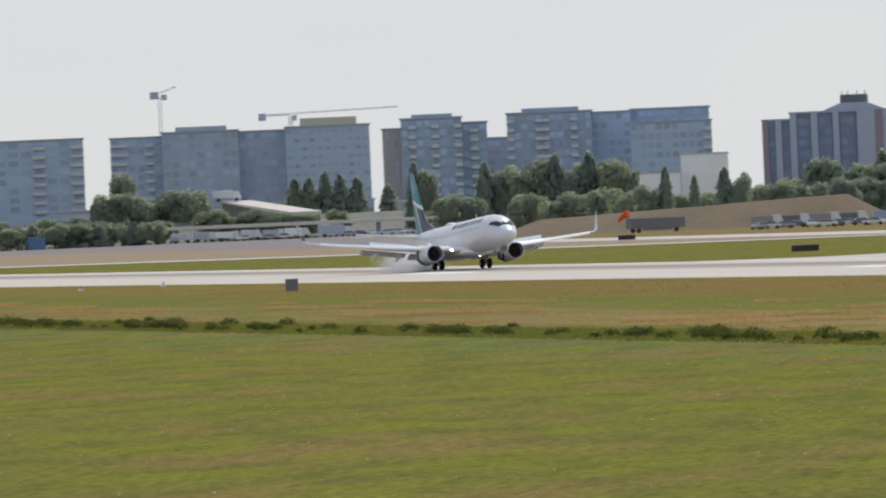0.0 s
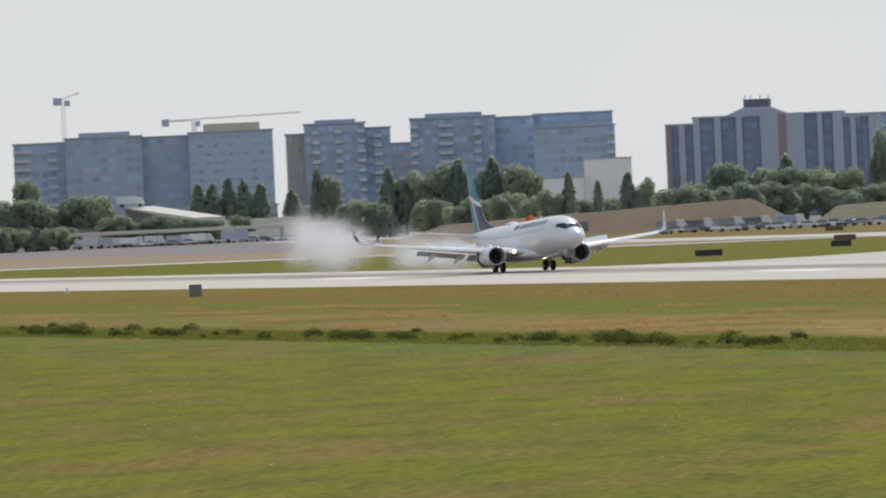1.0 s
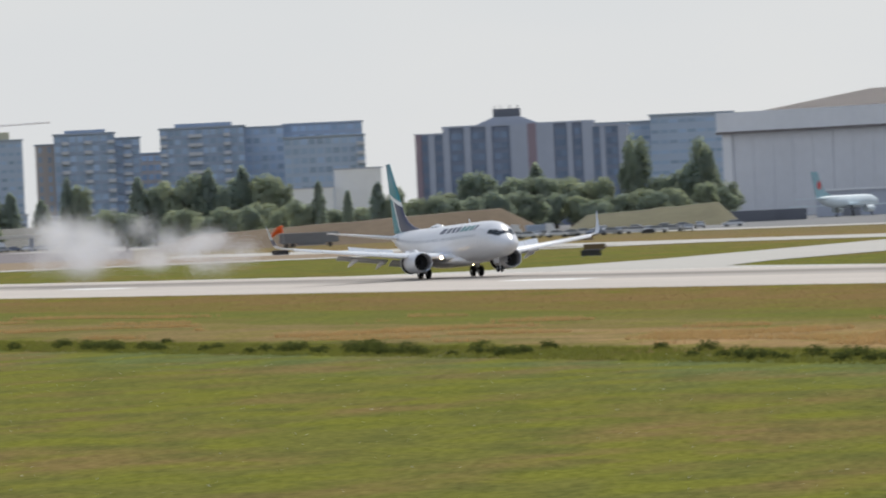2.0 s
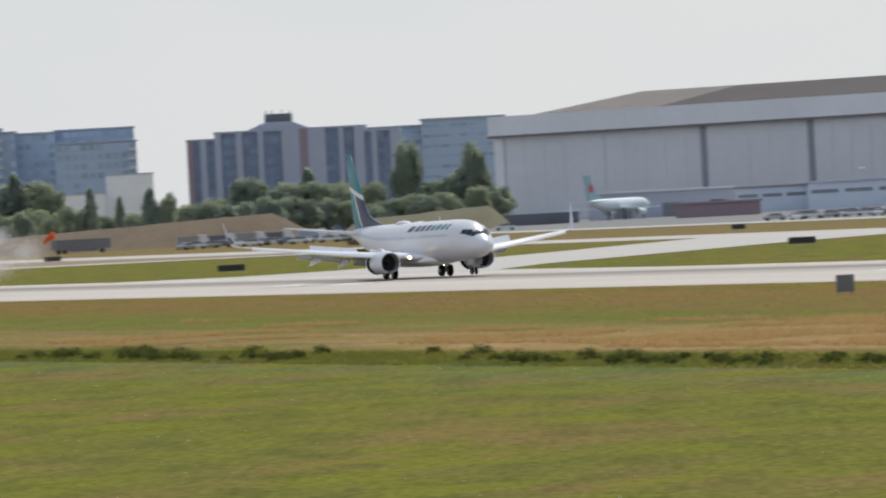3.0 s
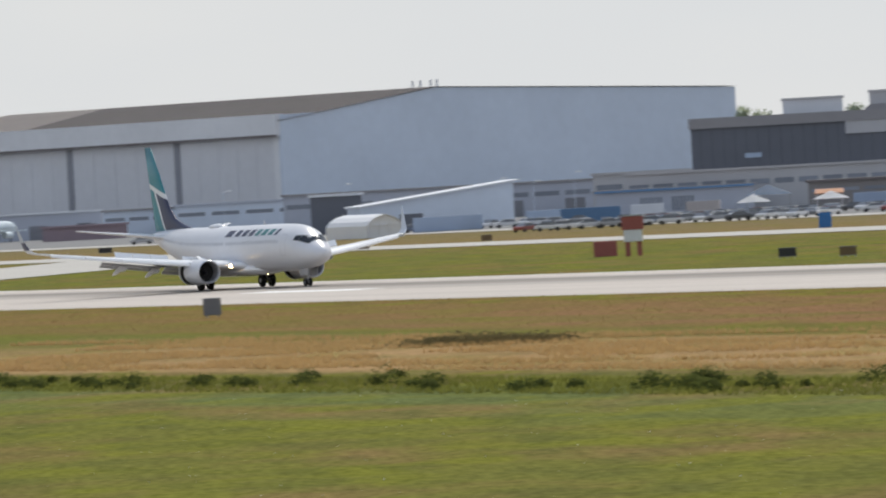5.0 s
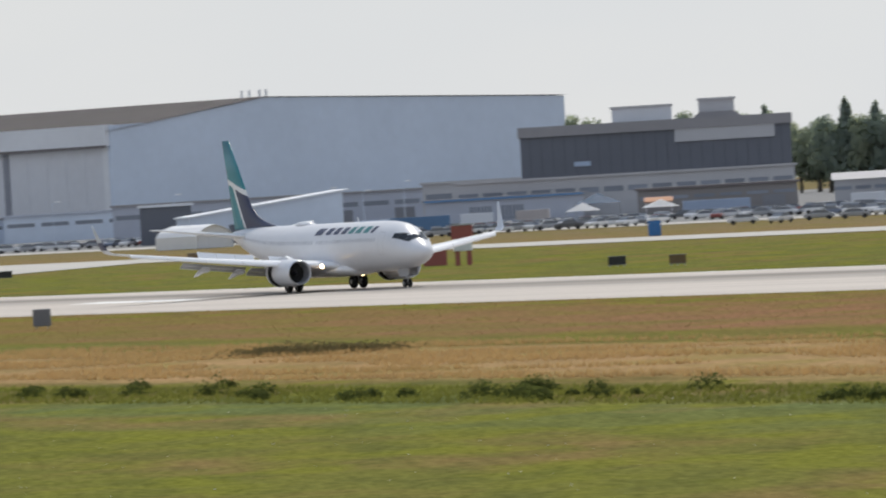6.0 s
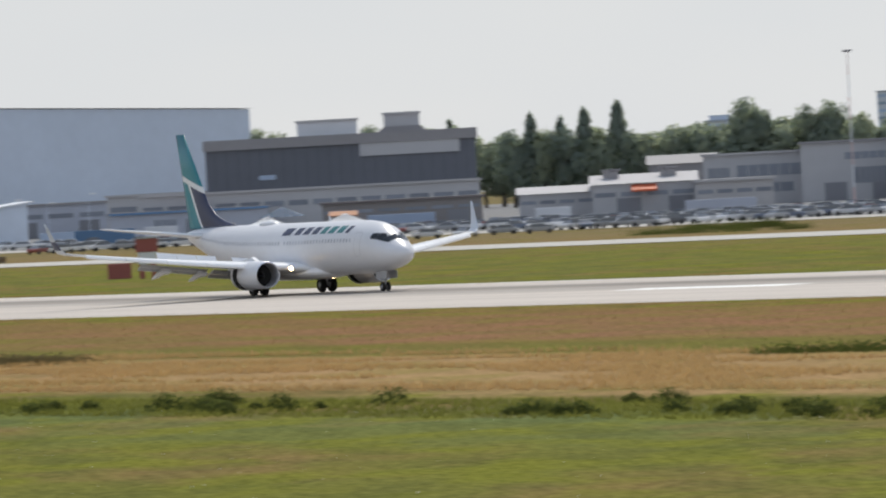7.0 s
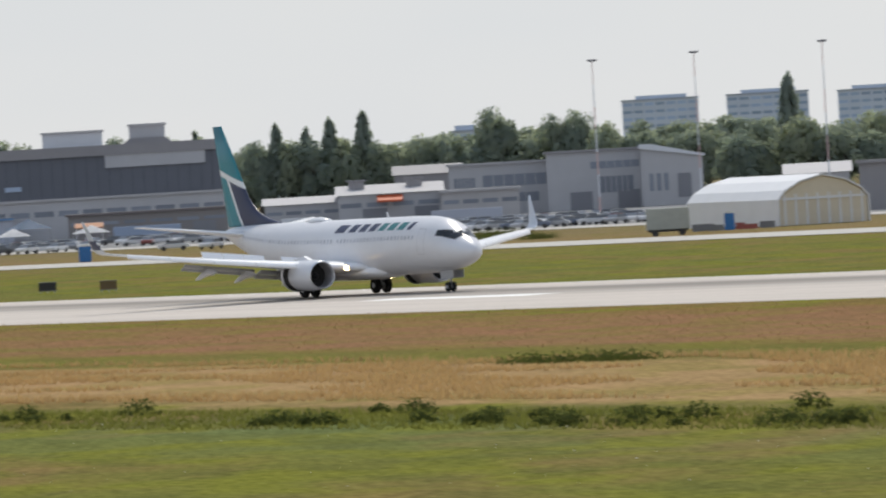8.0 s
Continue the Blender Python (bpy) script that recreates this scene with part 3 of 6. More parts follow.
low_building(23.70, 24.02, 1705, 1705, 6.6, DARK_CLAD, WHITE_WALL, "shed with a dark open front", depth=26)
m, length = frame_of(24.01, 24.97, 1690, 1715)
shed = thing("low_building", m, "pale blue shed with a bright sloping roof edge", "building")
part("wall", prism(bmesh.new(), [(0, 0), (length, 0), (length, 8.0), (0, 4.6)], 0, 3.8), HANGAR_BLUE, shed)
part("roof", prism(bmesh.new(), [(-0.6, 4.55), (length + 1.4, 8.1), (length + 1.4, 8.4), (-0.6, 4.85)], -0.5, 4), WHITE_WALL, shed, "bright sloping roof")
part("door", boxed(length * 0.25, length * 0.40, -0.08, 0.2, 0, 3.0), DARK_CLAD, shed, "dark doorway")
low_building(14.55, 16.55, 2650, 2650, 9.0, BLUE_GREY, PALE, "podium below the flats, haze in its pale blue-grey", windows=20, depth=12)
low_building(16.6, 18.0, 2640, 2640, 8.0, PALE, WHITE_WALL, "pale low shops below the flats", windows=14, depth=12)
low_building(21.477, 22.393, 2200, 2200, 5.7, PALE, WHITE_WALL, "pale service building in front of the hangar doors", depth=14, doors=3)
low_building(22.40, 22.853, 2175, 2175, 5.4, HANGAR_BLUE, ROOF_GREY, "pale blue service building with grey roof", depth=14, windows=3)
low_building(22.85, 23.70, 2165, 2165, 5.8, HANGAR_BLUE, PALE, "pale blue service building with pale roof", depth=14, windows=4)
low_building(22.02, 22.55, 2060, 2060, 2.6, RED_BRICK, RED_BRICK, "low red-brown wall of stores", depth=6)
low_building(28.04, 28.52, 1672, 1672, 4.3, SHED_WALL, SHED_ROOF, "pale low shed with a shallow white roof", pitch=1.3, windows=4, depth=16)
low_building(28.50, 29.15, 1655, 1655, 5.4, SHED_WALL, SHED_ROOF, "pale shed with roof vents beside the car park", pitch=1.7, windows=4, doors=2)
for b in (28.62, 28.98):
    p = spot(b, 1662, 4.9)
    vent = thing("roof_vent", pose(p.x, p.y, p.z), "grey ventilator on the shed roof", "vent", "roof vents")
    part("cowl", boxed(-1.1, 1.1, -1.1, 1.1, 0, 2.9, bevel=0.1), ROOF_GREY, vent)
    part("cap", boxed(-1.35, 1.35, -1.35, 1.35, 2.9, 3.2), ROOF_GREY, vent)
low_building(29.147, 29.633, 1640, 1640, 4.9, SHED_ROOF, SHED_ROOF, "white flat-roofed shed beside the car park", windows=4)
low_building(29.20, 29.82, 1815, 1815, 9.6, SHED_WALL, SHED_ROOF, "pale two-storey block with window bands", bands=((0.05, 0.26, 5.6, 7.6), (0.34, 0.98, 5.6, 7.9), (0.1, 0.9, 2.4, 4.2)))
low_building(29.812, 30.41, 1800, 1800, 11.0, SHED_WALL, ROOF_GREY, "pale tall block with a dark window band", bands=((0.46, 0.97, 8.0, 9.4), (0.55, 0.9, 3.2, 6.4)), doors=2)
m, length = frame_of(30.405, 30.789, 1790, 1790)
white_shed = thing("low_building", m, "white shed with its sloping roof edge to the field", "building")
part("wall", prism(bmesh.new(), [(0, 0), (length, 0), (length, 9.4), (0, 11.4)], 0, 20), SHED_WALL, white_shed)
part("roof", prism(bmesh.new(), [(-0.4, 11.4), (length + 0.5, 9.35), (length + 0.5, 9.75), (2.0, 12.2), (-0.4, 12.2)], -0.6, 20.5), WHITE_WALL, white_shed, "bright sloping roof")
part("door", boxed(length * 0.58, length * 0.80, -0.08, 0.2, 1.5, 6.2), DOOR_GREY, white_shed, "dark tall doorway")
for x in (0.12, 0.24, 0.36):
    part("window", boxed(length * x, length * (x + 0.07), -0.07, 0.2, 3.0, 6.4), SHED_GLASS, white_shed)
low_building(31.30, 31.70, 1500, 1500, 4.9, SHED_WALL, SHED_ROOF, "pale shed with a weathered roof", pitch=1.7, windows=3)
low_building(31.76, 31.98, 1300, 1300, 6.3, ROOF_GREY, ROOF_GREY, "plain dark grey block beside the tent", depth=10)
low_building(28.86, 29.28, 1990, 1990, 8.6, ROOF_GREY, ROOF_GREY, "grey hangar with rounded roof behind sheds", pitch=2.0)
awning = material("orange_awning", (0.62, 0.13, 0.05), 0.6)
m, length = frame_of(28.745, 28.905, 1652.9, 1652.9, 4.2)
tagged(part("awning", prism(bmesh.new(), [(0, 0), (2.2, 1.0), (2.2, 0.8), (0, -0.35)], 0, length, "x"), awning), "orange awning on the white shed", "awning").matrix_basis = m
m, length = frame_of(26.85, 27.03, 1720, 1720, 1.6)
canopy = thing("canopy", m @ pose(0, 0, GROUND - 1.6), "faded orange canopy on posts by the car park", "canopy")
part("cover", prism(bmesh.new(), [(0, 2.6), (2.2, 3.4), (4.4, 2.6), (4.4, 2.4), (2.2, 3.2), (0, 2.4)], 0, length, "x"), material("faded_orange_cover", (0.50, 0.24, 0.13), 0.7), canopy)
for x in (0.3, length - 0.3):
    for y in (0.3, 4.1):
        part("post", tube(bmesh.new(), (x, y, 0), (x, y, 2.6), 0.08), CRANE_WHITE, canopy)

# ---- white fabric hangars ----
TENT = material("white_tent_fabric", (0.74, 0.75, 0.77), 0.6, spread=0.03, stain=0.06)
TENT_END = material("cream_tent_end", (0.68, 0.61, 0.48), 0.7, spread=0.05, stain=0.1)


def fabric_hangar(a, b, width, high, label, bays):
    """An arched tent from a to b along its ridge, its end wall at b."""
    d = b - a
    m = pose(a.x, a.y, GROUND, 0, 0, math.degrees(math.atan2(d.y, d.x)))
    ob = thing("fabric_hangar", m, label, "tent")
    prof = [(-width / 2, 0), (-width / 2, high * 0.52), (-width * 0.42, high * 0.70), (-width * 0.25, high * 0.88), (0, high), (width * 0.25, high * 0.88), (width * 0.42, high * 0.70), (width / 2, high * 0.52), (width / 2, 0)]
    inner = [(y * 0.97, z * 0.97) for y, z in reversed(prof)]
    part("cover", prism(bmesh.new(), prof + inner, 0, d.length, "x"), TENT, ob, "taut white cover")
    part("end_wall", prism(bmesh.new(), [(y * 0.96, z * 0.96) for y, z in prof], d.length - 0.6, d.length - 0.3, "x"), TENT_END if width > 10 else TENT, ob, "pale end wall")
    part("end_wall", prism(bmesh.new(), [(y * 0.96, z * 0.96) for y, z in prof], 0.3, 0.6, "x"), TENT_END, ob, "cream end wall")
    for i in range(bays):
        y = -width * 0.42 + width * 0.84 * i / (bays - 1)
        part("post", boxed(d.length - 0.3, d.length - 0.18, y - 0.12, y + 0.12, 0, high * 0.62), TENT, ob)
    part("rail", boxed(d.length - 0.3, d.length - 0.16, -width * 0.45, width * 0.45, high * 0.50, high * 0.55), TENT, ob)
    return ob


fabric_hangar(spot(30.95, 1150, 0), spot(31.53, 1104, 0), 11.4, 6.05, "white arched fabric hangar with a cream end wall", 8)
fabric_hangar(spot(23.90, 1520, 0), spot(24.16, 1505, 0), 6.5, 3.9, "small white fabric shelter beside parked cars", 4)


# ---- light masts ----
MAST_RED = material("faded_red_paint", (0.62, 0.44, 0.42), 0.6)


def light_mast(bearing, r, high):
    p = spot(bearing, r)
    mast = thing("light_mast", pose(p.x, p.y, p.z), "tall red and white banded floodlight mast", "lamp post", "light masts")
    n = 7
    for i in range(n):
        a, b = high * i / n, high * (i + 1) / n
        part("mast_section", tube(bmesh.new(), (0, 0, a), (0, 0, b), 0.15 - 0.09 * i / n, 0.15 - 0.09 * (i + 1) / n, 8), MAST_RED if i % 2 == 0 else WHITE_WALL, mast)
    part("lamp_head", box(box(boxed(-0.75, 0.75, -0.25, 0.25, high, high + 0.1), -0.8, -0.3, -0.4, 0.4, high + 0.1, high + 0.36), 0.3, 0.8, -0.4, 0.4, high + 0.1, high + 0.36), ROOF_GREY, mast, "cluster of floodlights")


for b, r, h in ((30.134, 1450, 25.0), (30.771, 1450, 25.4), (31.574, 1450, 26.0)):
    light_mast(b, r, h)


for b, r, h in ((23.159, 1800, 8.9), (23.915, 1800, 9.0), (24.886, 1800, 8.5), (25.097, 1800, 7.6), (25.354, 1800, 9.0)):
    p = spot(b, r)
    lamp_post = thing("apron_lamp", pose(p.x, p.y, p.z, 0, 0, b + 90), "thin pale apron lamp with a white head", "lamp post", "apron lamps")
    part("pole", tube(bmesh.new(), (0, 0, 0), (0, 0, h), 0.09, 0.05, 8), HANGAR_BLUE, lamp_post)
    part("arm", tube(bmesh.new(), (0, 0, h - 0.1), (1.3, 0, h + 0.15), 0.05, 0.04, 6), HANGAR_BLUE, lamp_post)
    part("lamp_head", boxed(0.9, 2.2, -0.28, 0.28, h + 0.1, h + 0.32, bevel=0.06), WAREHOUSE_WHITE, lamp_post, "white lamp head")

# ---- plants ----
def leaf_mat(name, dark, light, rough=0.7, glow=1.5):
    m = bpy.data.materials.new(name)
    m.use_nodes = True
    n, l = m.node_tree.nodes, m.node_tree.links
    b = n["Principled BSDF"]
    b.inputs["Roughness"].default_value = rough
    b.inputs["Specular IOR Level"].default_value = 0.0
    geo, info = n.new("ShaderNodeNewGeometry"), n.new("ShaderNodeObjectInfo")
    fac = sums(n, l, "MULTIPLY_ADD", info.outputs["Random"], 0.5, sums(n, l, "MULTIPLY", geo.outputs["Random Per Island"], 0.5))
    colour = mix_colour(n, l, fac, dark, light)
    l.new(colour, b.inputs["Base Color"])
    # thin leaves let light through
    through_leaf, mix = n.new("ShaderNodeBsdfTranslucent"), n.new("ShaderNodeMixShader")
    l.new(mix_colour(n, l, 1.0, colour, (glow, glow, glow * 0.8), "MULTIPLY"), through_leaf.inputs[0])
    mix.inputs[0].default_value = 0.45
    l.new(b.outputs[0], mix.inputs[1]), l.new(through_leaf.outputs[0], mix.inputs[2])
    l.new(mix.outputs[0], n["Material Output"].inputs[0])
    return m


# Far tree colours are lifted and greyed to carry distance haze.
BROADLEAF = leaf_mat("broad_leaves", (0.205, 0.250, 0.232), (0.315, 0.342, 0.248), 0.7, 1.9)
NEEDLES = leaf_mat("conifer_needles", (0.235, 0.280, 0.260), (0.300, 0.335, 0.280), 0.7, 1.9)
BUSH_LEAF = leaf_mat("bush_leaves", (0.060, 0.078, 0.026), (0.125, 0.135, 0.045), 0.7, 1.5)
DRY_BLADES = leaf_mat("dry_grass_blades", (0.385, 0.262, 0.142), (0.430, 0.298, 0.162), 0.9, 1.6)
GREEN_BLADES = leaf_mat("green_grass_blades", (0.150, 0.160, 0.042), (0.220, 0.215, 0.065), 0.9, 1.6)
BARK = material("grey_brown_bark", (0.10, 0.085, 0.07), 0.9, spread=0.2, bump=0.4)
rng = np.random.default_rng(7)


def quads_mesh(name, centres, size, mat, tilt=1.0, stretch=1.0, normals=None):
    """One mesh of small four-cornered leaves about the centres, turned at random."""
    n = len(centres)
    u, v = rng.normal(size=(n, 3)), rng.normal(size=(n, 3))
    u[:, 2] *= tilt
    u /= np.linalg.norm(u, axis=1)[:, None]
    if normals is not None:
        face = normals + rng.normal(0, 0.42, (n, 3))
        face /= np.linalg.norm(face, axis=1)[:, None]
        u -= (u * face).sum(1)[:, None] * face
        u /= np.linalg.norm(u, axis=1)[:, None]
        v = np.cross(face, u)
    v -= (u * v).sum(1)[:, None] * u
    v /= np.linalg.norm(v, axis=1)[:, None]
    s = (np.asarray(size) * rng.uniform(0.6, 1.3, n))[:, None]
    p = np.stack([centres - u * s * stretch, centres - v * s * 0.6, centres + u * s * stretch, centres + v * s * 0.6], 1).reshape(-1, 3)
    data = bpy.data.meshes.new(name)
    data.from_pydata(p.tolist(), [], np.arange(4 * n).reshape(n, 4).tolist())
    data.materials.append(mat)
    if normals is not None:
        # leaves shade as the rounded clump that they cover
        data.normals_split_custom_set_from_vertices(np.repeat(normals, 4, axis=0).tolist())
    return data


def outward(points, centre, flat=1.0):
    """Unit ways from the centre to the points, a little upward."""
    d = (points - centre) * np.array([1, 1, flat])
    d = d / (np.linalg.norm(d, axis=1)[:, None] + 1e-6) + [0, 0, 0.25]
    return d / np.linalg.norm(d, axis=1)[:, None]


def crown_round():
    """Leaf centres and normals of an uneven broad crown, 1 high and about 1 wide, of billows with gaps."""
    pts, ways = [], []
    for _ in range(40):
        d = rng.normal(size=3)
        d /= np.linalg.norm(d)
        c = np.array([0, 0, 0.52]) + d * np.array([0.36, 0.36, 0.34]) * rng.uniform(0.35, 1.05)
        k = rng.uniform(0.10, 0.19)
        q = rng.normal(size=(125, 3))
        q /= np.linalg.norm(q, axis=1)[:, None]
        p = c + q * k * rng.uniform(0.72, 1.1, (125, 1))
        pts.append(p)
        w = outward(p, c) * 0.5 + outward(p, np.array([0, 0, 0.5])) * 0.7
        ways.append(w / np.linalg.norm(w, axis=1)[:, None])
    return np.clip(np.concatenate(pts), [-0.6, -0.6, 0.03], [0.6, 0.6, 1.0]), np.concatenate(ways)


def crown_fir():
    """Leaf centres and normals of a narrow conifer in ragged tiers."""
    pts = []
    for z in np.linspace(0.06, 0.985, 34):
        reach = 0.46 * (1 - z) ** 0.6 * (0.6 + 0.4 * min(1.0, z * 4)) * rng.uniform(0.72, 1.12) + 0.015
        for a in rng.uniform(0, math.tau, 11):
            k = rng.uniform(0.35, 1.0, 8)
            pts.append(np.stack([np.cos(a) * reach * k + rng.normal(0, 0.02, 8), np.sin(a) * reach * k + rng.normal(0, 0.02, 8), z - 0.05 * k + rng.normal(0, 0.014, 8)], 1))
    pts = np.concatenate(pts)
    axis = np.stack([pts[:, 0] * 0, pts[:, 0] * 0, pts[:, 2] - 0.12], 1)
    return pts, outward(pts, axis)


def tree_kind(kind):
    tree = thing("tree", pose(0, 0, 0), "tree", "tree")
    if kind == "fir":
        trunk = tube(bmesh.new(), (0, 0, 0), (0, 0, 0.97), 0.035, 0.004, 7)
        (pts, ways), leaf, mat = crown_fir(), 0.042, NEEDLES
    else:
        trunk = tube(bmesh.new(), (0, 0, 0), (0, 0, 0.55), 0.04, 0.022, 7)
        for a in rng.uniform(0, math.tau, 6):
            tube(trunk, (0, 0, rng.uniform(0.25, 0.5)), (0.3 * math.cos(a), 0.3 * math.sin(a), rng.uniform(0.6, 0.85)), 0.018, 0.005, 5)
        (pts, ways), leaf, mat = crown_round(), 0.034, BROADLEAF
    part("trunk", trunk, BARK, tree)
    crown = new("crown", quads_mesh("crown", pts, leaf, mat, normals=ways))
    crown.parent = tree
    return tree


SEEDS = {"fir": [tree_kind("fir") for _ in range(2)], "round": [tree_kind("round") for _ in range(3)]}
used = set()


def plant(rows, group):
    for i, (kind, bearing, r, high, wide) in enumerate(rows):
        seed = SEEDS[kind][i % len(SEEDS[kind])]
        p = spot(bearing, r)
        m = pose(p.x, p.y, p.z, 0, 0, i * 77 % 360)
        if seed.name in used:
            tree = copy_thing(seed, m)
        else:
            tree = seed
            used.add(seed.name)
            tree.matrix_basis = m
        w = max(wide, high * 0.32) * (1.28 if kind == "round" else 1.4)
        tree.scale = (w, w, high)
        tagged(tree, "dark narrow conifer among other trees" if kind == "fir" else "rounded broad-leaved tree in a hazy row", "tree", group)


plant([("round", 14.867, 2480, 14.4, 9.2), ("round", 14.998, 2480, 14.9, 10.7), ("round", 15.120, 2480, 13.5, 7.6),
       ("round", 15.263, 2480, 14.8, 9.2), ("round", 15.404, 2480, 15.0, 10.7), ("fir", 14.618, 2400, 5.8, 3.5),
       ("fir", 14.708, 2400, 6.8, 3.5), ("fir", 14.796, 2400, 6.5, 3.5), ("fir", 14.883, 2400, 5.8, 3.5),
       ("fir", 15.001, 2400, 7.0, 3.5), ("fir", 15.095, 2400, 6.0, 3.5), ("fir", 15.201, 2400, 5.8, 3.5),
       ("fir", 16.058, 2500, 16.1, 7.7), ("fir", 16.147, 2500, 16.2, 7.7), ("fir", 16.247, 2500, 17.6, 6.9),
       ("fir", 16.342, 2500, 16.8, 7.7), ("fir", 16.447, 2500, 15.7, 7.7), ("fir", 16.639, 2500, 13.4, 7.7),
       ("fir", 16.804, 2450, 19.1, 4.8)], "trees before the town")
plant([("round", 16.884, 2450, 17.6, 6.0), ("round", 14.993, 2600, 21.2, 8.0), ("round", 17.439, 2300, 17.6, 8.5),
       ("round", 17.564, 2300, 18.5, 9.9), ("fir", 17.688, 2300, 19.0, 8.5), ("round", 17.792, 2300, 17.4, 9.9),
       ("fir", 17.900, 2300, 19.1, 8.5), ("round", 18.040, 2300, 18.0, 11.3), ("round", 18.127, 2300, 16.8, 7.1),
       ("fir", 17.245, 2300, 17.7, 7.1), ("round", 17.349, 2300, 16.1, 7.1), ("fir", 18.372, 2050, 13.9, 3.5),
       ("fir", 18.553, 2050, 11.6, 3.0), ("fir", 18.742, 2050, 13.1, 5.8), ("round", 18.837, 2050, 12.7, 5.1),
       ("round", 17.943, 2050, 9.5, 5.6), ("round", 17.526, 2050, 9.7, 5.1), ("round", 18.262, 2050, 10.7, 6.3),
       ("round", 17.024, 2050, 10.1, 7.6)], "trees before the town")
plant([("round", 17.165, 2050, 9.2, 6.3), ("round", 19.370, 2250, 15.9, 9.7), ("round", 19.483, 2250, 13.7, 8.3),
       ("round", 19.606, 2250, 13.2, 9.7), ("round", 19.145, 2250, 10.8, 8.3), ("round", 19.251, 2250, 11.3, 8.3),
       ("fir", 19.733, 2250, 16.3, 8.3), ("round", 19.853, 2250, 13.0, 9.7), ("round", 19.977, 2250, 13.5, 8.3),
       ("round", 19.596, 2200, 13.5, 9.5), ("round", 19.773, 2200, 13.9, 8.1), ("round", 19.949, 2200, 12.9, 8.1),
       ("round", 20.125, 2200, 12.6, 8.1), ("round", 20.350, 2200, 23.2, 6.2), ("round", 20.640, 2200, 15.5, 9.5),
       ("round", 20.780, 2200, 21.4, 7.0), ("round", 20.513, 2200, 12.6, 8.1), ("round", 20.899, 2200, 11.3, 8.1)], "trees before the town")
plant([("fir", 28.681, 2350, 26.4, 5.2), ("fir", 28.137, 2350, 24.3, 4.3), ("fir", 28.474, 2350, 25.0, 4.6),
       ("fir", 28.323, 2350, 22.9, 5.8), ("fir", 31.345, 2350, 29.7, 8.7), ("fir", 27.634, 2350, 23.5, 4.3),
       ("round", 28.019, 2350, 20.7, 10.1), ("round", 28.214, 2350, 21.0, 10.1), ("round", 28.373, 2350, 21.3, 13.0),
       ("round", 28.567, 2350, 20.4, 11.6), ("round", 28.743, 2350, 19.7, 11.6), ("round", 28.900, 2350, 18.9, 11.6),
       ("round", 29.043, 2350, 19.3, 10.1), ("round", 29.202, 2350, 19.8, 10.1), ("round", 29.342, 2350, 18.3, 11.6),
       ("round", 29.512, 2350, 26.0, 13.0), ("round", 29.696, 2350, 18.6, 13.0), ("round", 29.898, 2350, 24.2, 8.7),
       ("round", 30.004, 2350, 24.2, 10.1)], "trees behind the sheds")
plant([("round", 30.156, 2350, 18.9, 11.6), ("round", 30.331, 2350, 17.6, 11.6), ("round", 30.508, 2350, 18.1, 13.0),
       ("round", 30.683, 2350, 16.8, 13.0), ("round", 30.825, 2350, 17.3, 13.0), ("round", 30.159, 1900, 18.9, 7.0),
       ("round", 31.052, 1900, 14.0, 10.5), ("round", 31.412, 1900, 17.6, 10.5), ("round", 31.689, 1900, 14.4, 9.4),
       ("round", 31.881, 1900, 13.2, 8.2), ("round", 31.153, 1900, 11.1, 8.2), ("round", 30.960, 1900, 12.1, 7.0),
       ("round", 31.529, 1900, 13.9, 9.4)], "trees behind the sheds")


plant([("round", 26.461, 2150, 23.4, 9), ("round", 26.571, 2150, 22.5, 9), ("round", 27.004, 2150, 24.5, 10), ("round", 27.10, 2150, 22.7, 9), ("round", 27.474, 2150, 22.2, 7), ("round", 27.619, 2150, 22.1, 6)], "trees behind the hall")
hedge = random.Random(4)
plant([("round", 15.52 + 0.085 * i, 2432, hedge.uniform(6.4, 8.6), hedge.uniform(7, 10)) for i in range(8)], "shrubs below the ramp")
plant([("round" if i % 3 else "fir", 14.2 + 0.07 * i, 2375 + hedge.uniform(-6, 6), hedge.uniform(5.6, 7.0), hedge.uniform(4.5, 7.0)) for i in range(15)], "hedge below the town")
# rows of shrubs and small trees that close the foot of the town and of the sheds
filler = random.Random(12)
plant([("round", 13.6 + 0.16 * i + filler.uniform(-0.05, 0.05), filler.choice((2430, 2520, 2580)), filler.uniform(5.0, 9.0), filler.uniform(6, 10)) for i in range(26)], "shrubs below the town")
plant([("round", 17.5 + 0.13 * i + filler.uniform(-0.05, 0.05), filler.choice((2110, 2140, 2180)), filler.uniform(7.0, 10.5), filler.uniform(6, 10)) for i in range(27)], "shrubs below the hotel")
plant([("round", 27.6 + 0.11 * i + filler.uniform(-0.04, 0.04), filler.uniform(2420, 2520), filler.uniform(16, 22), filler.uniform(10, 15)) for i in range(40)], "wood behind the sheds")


def stuff(name, data, label, category):
    return tagged(new(name, data), label, category, kind="stuff")


def strip_y(x, v):
    """The y of a line askew to the runway, by its place v in the strip."""
    return v - 0.048 * (x + 287)


# bushes along the ditch: many clumps of leaves
pts, ways = [], []
